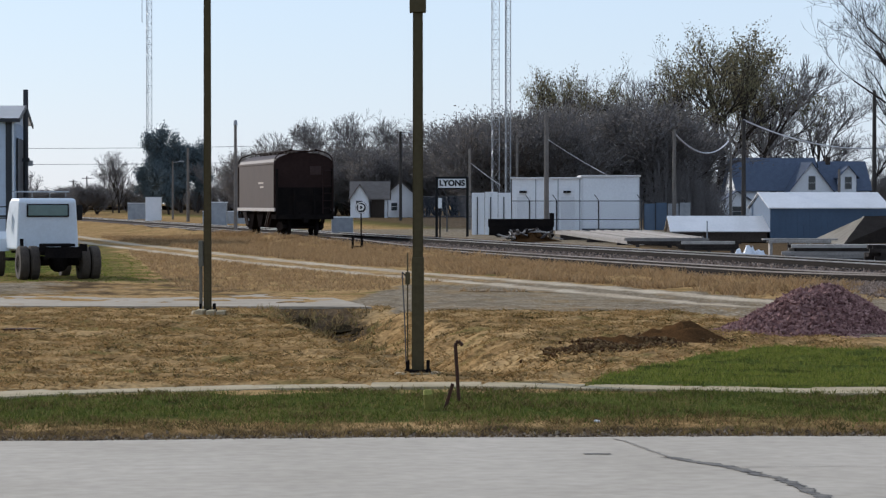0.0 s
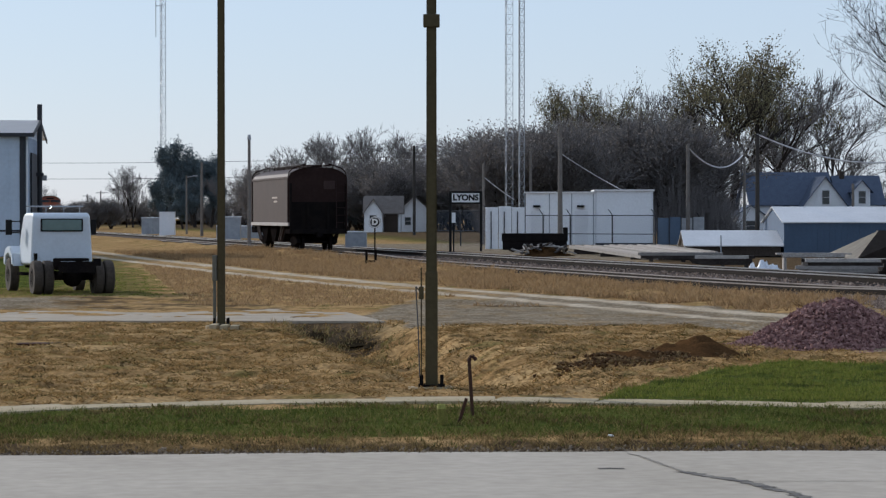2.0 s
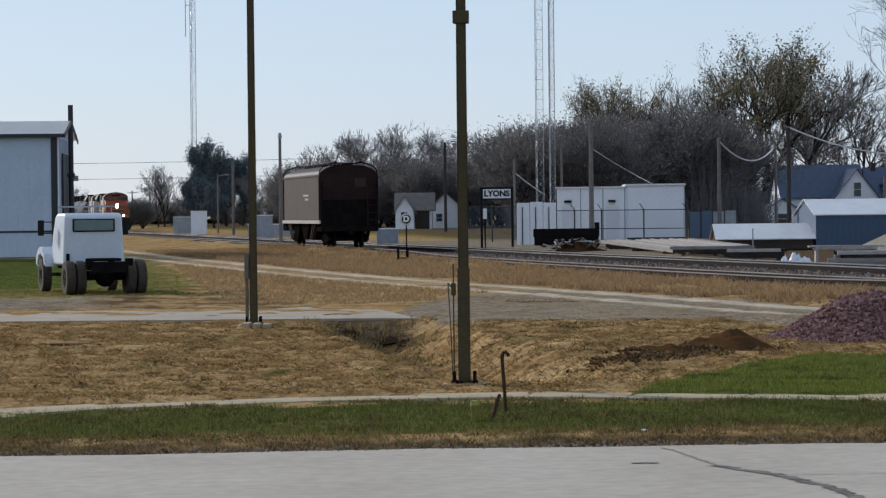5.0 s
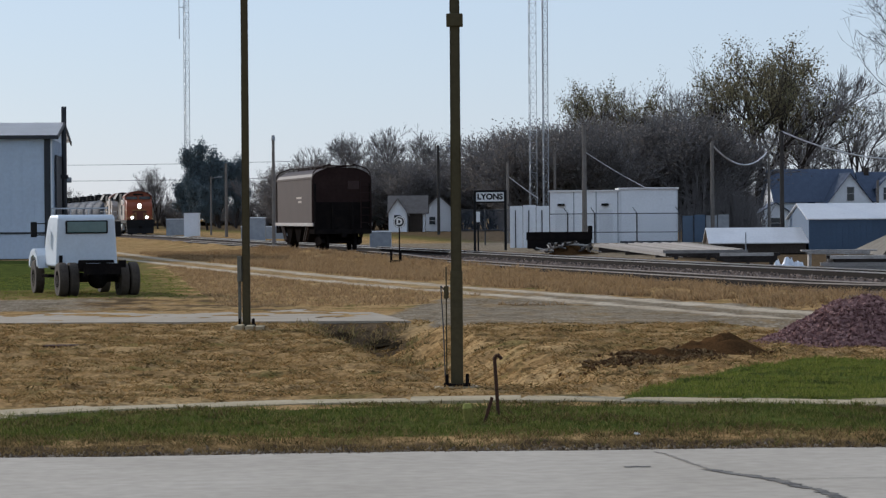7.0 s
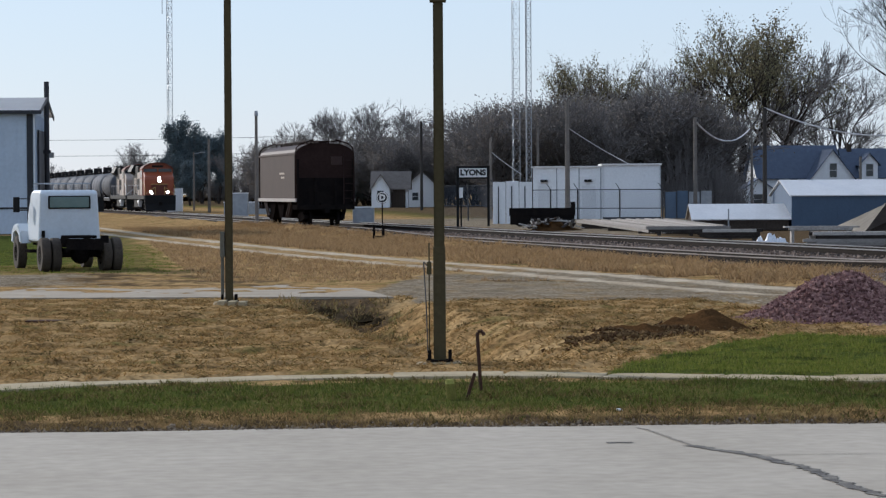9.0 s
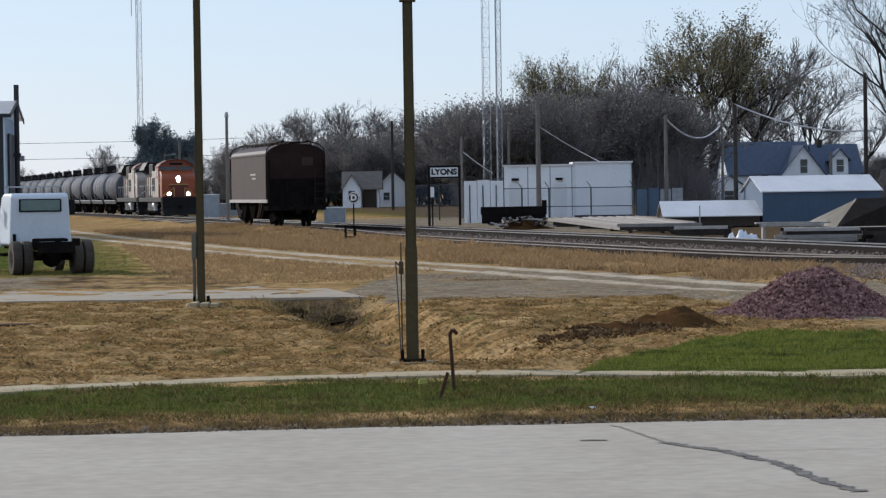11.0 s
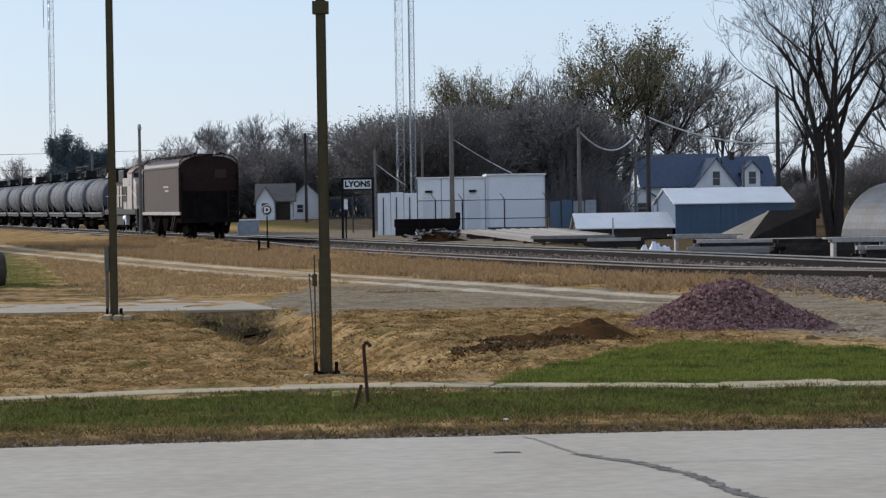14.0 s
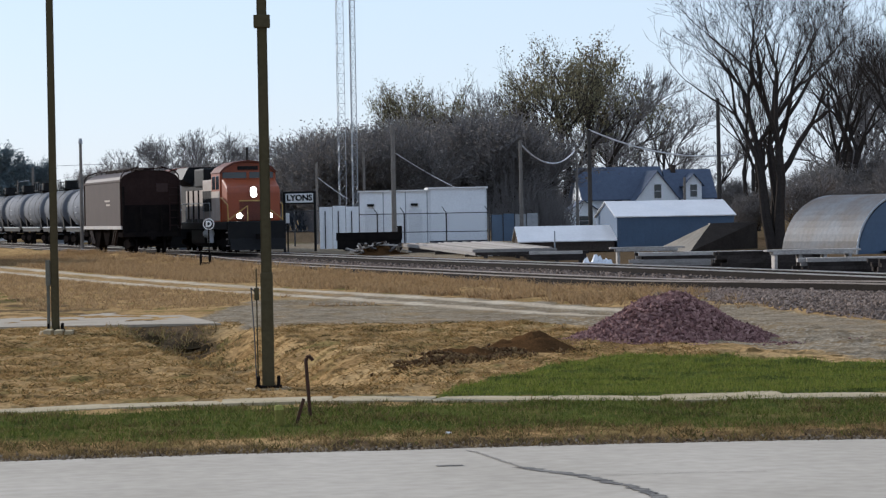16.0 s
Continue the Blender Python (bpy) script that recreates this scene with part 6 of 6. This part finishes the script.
LEAFY = [make_tree("thin_leaved_tree", 20 + i, 18, 0.45, "tall tree with thin olive autumn leaves", "leaf", 9, 0.34, 0.12, clumps=0.5, levels=5, spread=0.52, kids=(2, 4), mid=(0, 1), ratio=0.76, thin_scale=1.4, up=0.25, twig="bark") for i in range(3)]
SHRUB = [make_tree("brush_tree", 30 + i, 8, 0.10, "brown leafless brushy tree of many stems", "brushleaf", 2, 0.25, 0.06, trunks=5, levels=4, spread=0.45, kids=(2, 4), mid=(1, 2), ratio=0.72, thin_scale=1.4) for i in range(3)]
DENSE = [make_tree("dark_evergreen", 40 + i, 10, 0.3, "dense dark evergreen tree", "conifer", 22, 0.3, 0.10, levels=4, spread=0.55, kids=(3, 4), ratio=0.68, clear=0.1) for i in range(2)]
MULTI = [make_tree("bare_elm", 51 + i, 18, 0.36, "large leafless elm with several trunks", trunks=4, levels=6, spread=0.50, ratio=0.74, kids=(2, 3), mid=(0, 1), fan=0.15, clear=0.6, thin_scale=0.75, up=0.28, twig="bark") for i in range(2)]


def row_of(protos, items, seed):
    rng = random.Random(seed)
    for i, (x, y, h, wide) in enumerate(items):
        place(protos[i % len(protos)], x, y, h, rng.uniform(0, 360), 0.1, wide)


BRUSH = [(39.5, 215, 6.6, 1.2), (43, 214, 7.2, 1.2), (46, 218, 7.2, 1.2), (49.5, 216, 7.4, 1.2), (32.5, 186, 4.6, 1.3), (35, 192, 5.2, 1.4), (38, 185, 5.0, 1.4), (41, 190, 5.4, 1.4), (44, 188, 5.0, 1.4), (30.5, 195, 3.6, 1.3)]
_r = random.Random(4)
for x0, x1, step, d0, d1, h0, h1, h2 in ((-18.0, 3.0, 0.95, 280, 315, 8.0, 8.6, 1.8), (3.0, 23.0, 0.8, 258, 298, 10.5, 12.5, 2.4), (24.0, 95.0, 2.8, 355, 385, 6.5, 6.5, 2.0), (-62.0, -18.0, 2.3, 400, 470, 5.0, 5.5, 0.8), (-100.0, -70.0, 3.0, 590, 660, 6.0, 6.0, 1.0)):
    x = x0
    while x < x1:
        u = (x - x0) / (x1 - x0)
        BRUSH.append((x, _r.uniform(d0, d1), h0 + (h1 - h0) * math.sin(u * 2.4) - _r.uniform(0, h2), _r.uniform(0.95, 1.4)))
        x += step * _r.uniform(0.7, 1.3)
row_of(LEAFY, [(31.7, 338.4, 22.6, 0.95), (25.4, 308.6, 20.4, 0.90), (22.8, 317.9, 19.8, 0.85), (38.0, 361.8, 21.9, 0.95), (18.9, 308.6, 17.3, 0.80), (14.2, 291.4, 15.6, 0.75), (11.8, 308.6, 16.2, 0.70), (8.1, 291.4, 12.9, 0.75), (41.4, 361.8, 19.3, 0.75)], 1)
row_of(BARE, [(46.9, 374.7, 18.5, 1.0), (54.0, 374.7, 12.0, 1.00), (62.2, 327.9, 22.1, 1.00), (63.3, 308.6, 19.7, 1.00), (72.2, 327.9, 22.7, 1.00), (-16.7, 308.6, 10.0, 0.90), (-14.9, 327.9, 11.8, 0.90), (-12.1, 327.9, 11.8, 0.95), (-9.0, 327.9, 12.6, 0.90), (-5.5, 308.6, 12.0, 0.80), (-3.1, 327.9, 10.5, 0.90), (0.1, 349.7, 11.9, 0.90), (3.2, 327.9, 11.9, 0.90), (5.1, 308.6, 11.5, 0.80), (14.1, 327.9, 16.8, 0.80), (22.3, 338.4, 18.5, 0.80), (52.5, 268.0, 13.0, 0.8), (-47.7, 437.2, 10.2, 0.80), (-48.7, 437.2, 8.3, 0.80), (-80.4, 582.9, 8.6, 0.90), (-72.7, 582.9, 6.6, 1.00), (-74.9, 582.9, 5.9, 1.00), (-29.2, 374.7, 7.4, 0.80), (-27.4, 374.7, 6.7, 0.80), (-21.9, 349.7, 9.1, 0.90), (37.7, 349.7, 19.7, 0.90)], 2)
row_of(SHRUB, BRUSH, 3)
row_of(DENSE, [(-37.2, 388.6, 12.1, 0.75), (-34.2, 388.6, 10.9, 0.75), (-32.2, 388.6, 10.2, 0.6), (-39.4, 403.5, 8.6, 0.6), (-34.6, 374.7, 6.3, 0.9), (-10.8, 294.7, 5.2, 0.60), (-57.5, 499.6, 4.4, 1.40)], 4)
row_of(MULTI, [(27.0, 163.9, 17.4, 1.0), (37.7, 201.8, 18.3, 0.80), (41.3, 194.3, 18.8, 0.85), (35.0, 222.0, 15.5, 0.7)], 5)
for t, _ in BARE + LEAFY + SHRUB + DENSE + MULTI:
    for o in list(t.children_recursive) + [t]:
        bpy.data.objects.remove(o)


# ---- understory thicket behind the yard: uncountable stems ----
def thicket():
    rng = np.random.RandomState(11)
    n = 14000
    x = rng.uniform(2, 25, n)
    y = rng.uniform(262, 300, n)
    h = rng.uniform(2.5, 8.0, n) * (0.75 + 0.25 * np.sin(x * 0.7))
    p0 = np.stack([x, y, np.full(n, 0.1)], axis=1)
    p1 = p0 + np.stack([rng.normal(size=n) * 0.7, rng.normal(size=n) * 0.7, h], axis=1)
    segs = np.concatenate([p0, p1, np.full((n, 1), 0.03), np.full((n, 1), 0.012)], axis=1)
    m = 26000
    f = rng.randint(0, n, m)
    t = rng.uniform(0.25, 1, (m, 1))
    q0 = p0[f] * (1 - t) + p1[f] * t
    q1 = q0 + np.stack([rng.normal(size=m) * 0.6, rng.normal(size=m) * 0.6, rng.uniform(0.1, 1.0, m)], axis=1)
    segs2 = np.concatenate([q0, q1, np.full((m, 1), 0.02), np.full((m, 1), 0.008)], axis=1)
    ob = raw("thicket", *tubes_mesh(np.concatenate([segs, segs2]), 3), M["twig"])
    tagged(ob, "dense brown leafless thicket behind the yard", "thicket", kind="stuff")


thicket()


# ---- grass: blades in tufts, joined ----
def blades(name, n, area, height, lean, cols, label, seed, keep=None, width=0.006):
    rng = np.random.RandomState(seed)
    x0, x1, y0, y1 = area
    pts = []
    while len(pts) < n:
        # clumps
        cx, cy = rng.uniform(x0, x1), rng.uniform(y0, y1)
        if keep and not keep(cx, cy, rng):
            continue
        for _ in range(rng.randint(4, 11)):
            pts.append((cx + rng.normal() * 0.05, cy + rng.normal() * 0.08))
    pts = np.array(pts[:n])
    z = np.array([ground_z(a, b) for a, b in pts])
    h = height * rng.uniform(0.4, 1.3, n)
    a = rng.uniform(0, 2 * np.pi, n)
    w = width * rng.uniform(0.7, 1.6, n)
    ux, uy = np.cos(a), np.sin(a)
    lx, ly = rng.normal(size=n) * lean * h, rng.normal(size=n) * lean * h
    base = np.stack([pts[:, 0], pts[:, 1], z - 0.01], axis=1)
    v0 = base + np.stack([ux * w, uy * w, np.zeros(n)], axis=1)
    v1 = base - np.stack([ux * w, uy * w, np.zeros(n)], axis=1)
    v2 = base + np.stack([lx, ly, h], axis=1)
    verts = np.stack([v0, v1, v2], axis=1).reshape(-1, 3)
    faces = np.arange(3 * n).reshape(-1, 3)
    ob = raw(name, verts.tolist(), faces.tolist(), island_mat(name + "_tones", cols, 0.95, 0.38))
    tagged(ob, label, "grass", kind="stuff")


GREEN = [(0.040, 0.052, 0.012), (0.085, 0.105, 0.022), (0.13, 0.145, 0.035), (0.22, 0.175, 0.07)]
LAWN = [(0.075, 0.098, 0.018), (0.135, 0.16, 0.028), (0.20, 0.215, 0.045), (0.16, 0.15, 0.045)]
STRAW = [(0.13, 0.08, 0.032), (0.28, 0.175, 0.068), (0.41, 0.268, 0.115), (0.17, 0.125, 0.045)]
BANK = [(0.15, 0.095, 0.048), (0.31, 0.205, 0.105), (0.40, 0.28, 0.15), (0.24, 0.155, 0.08)]
EDGE = [(0.09, 0.062, 0.026), (0.18, 0.125, 0.052), (0.30, 0.215, 0.10), (0.13, 0.095, 0.04)]


blades("verge_grass", 42000, (-7, 9, 30.0, 36.0), 0.065, 0.6, GREEN, "short green grass verge beside the road", 1, lambda x, y, r: r.uniform() < masks(x, y)[0] + 0.1 and y < walk_y(x) and abs(y - walk_y(x)) > 0.36)
blades("verge_straw", 15000, (-7, 9, 28.9, 31.4), 0.07, 0.9, EDGE, "dry brown grass along the road edge", 2, lambda x, y, r: y > edge_y(x) + 0.0 and r.uniform() < 1.3 - (y - edge_y(x)) * 0.7)
blades("lawn_grass", 44000, (1.0, 10, 34.9, 45.5), 0.06, 0.4, LAWN, "smooth bright green lawn", 3, lambda x, y, r: masks(x, y)[0] > 0.5 and y > walk_y(x) + 0.36)
blades("dry_grass", 80000, (-11, 6.5, 34.6, 62.0), 0.055, 1.8, STRAW, "matted dry straw-coloured grass", 4, lambda x, y, r: masks(x, y)[0] < 0.5 and masks(x, y)[1] < 0.4 and y > walk_y(x) and not (y > 60.4 and x < -1.4) and r.uniform() < 0.35 + 0.9 * max(0, fbm(x, y, 0.7, 9.0)) and abs(y - walk_y(x)) > 0.4, 0.013)


def bank_keep(x, y, r):
    c = cval(x, y)
    return lane_far(y) + 0.7 < c < (23.9 if y < 118 else 24.6) and masks(x, y)[3] < 0.5 and r.uniform() < 0.35 + 1.2 * fbm(x, y, 0.5, 2.0)


blades("bank_grass", 60000, (-20, 14, 62, 175), 0.2, 0.8, BANK, "tall dry grass on the track bank", 5, bank_keep, 0.014)
blades("lane_grass", 12000, (-16, 4, 62, 140), 0.12, 0.7, BANK, "dry grass beside the gravel lane", 6, lambda x, y, r: 8 < cval(x, y) < lane_far(y) - 2.6 and not (y < 69.9 and x < -1.5) and masks(x, y)[1] < 0.3 and x > -8 - (y - 84) * 0.13, 0.012)
blades("ditch_weeds", 1400, (-4.2, 0.2, 52.0, 60.2), 0.13, 0.5, [(0.12, 0.085, 0.04), (0.25, 0.18, 0.09), (0.14, 0.13, 0.045), (0.33, 0.245, 0.13)], "tall dry weeds in the ditch by the culvert", 10, lambda x, y, r: abs(x - ditch_x(y)) < 1.2 and r.uniform() < smooth01((y - 51) / 8) and fbm(x, y, 0.9, 2.0) > -0.1, 0.012)
blades("yard_grass", 16000, (-17, -6.5, 72, 120), 0.045, 0.8, LAWN, "rough green grass beside the yard", 7, lambda x, y, r: masks(x, y)[0] > 0.3, 0.012)
# flattened dark blades that paint the shadows between straw tufts
blades("dark_tufts", 30000, (-11, 6.5, 35.0, 62.0), 0.04, 2.6, [(0.07, 0.05, 0.02), (0.13, 0.09, 0.036), (0.10, 0.095, 0.03)], "dark matted tufts imitating shadows in the dry grass", 8, lambda x, y, r: masks(x, y)[0] < 0.5 and masks(x, y)[1] < 0.4 and y > walk_y(x) + 0.5 and not (y > 60.4 and x < -1.4) and fbm(x * 0.7, y, 1.3, 4.0) > 0.12, 0.014)
blades("verge_tufts", 9000, (-7, 9, 30.0, 35.2), 0.06, 0.9, [(0.05, 0.05, 0.016), (0.11, 0.085, 0.035), (0.17, 0.125, 0.055)], "brown tufts in the verge", 9, lambda x, y, r: y < walk_y(x) - 0.5 and y > edge_y(x) + 0.2 and fbm(x * 0.8, y, 0.9, 6.0) > 0.1, 0.012)


# ---- motion ----
def motions():
    for ob, back in train:
        rows = []
        for t in (0.0, 2.0, 4.0, 6.0, 8.0, 10.0, 12.0, 14.0, 16.0):
            y = TRAIN_START - TRAIN_SPEED * t - 0.04 * t * (16 - t) + back * UY
            p = on_track(MAIN, y, RAIL)
            rows.append((t, pose(*p, 0, 0, TH)))
        walk(ob, rows)


motions()
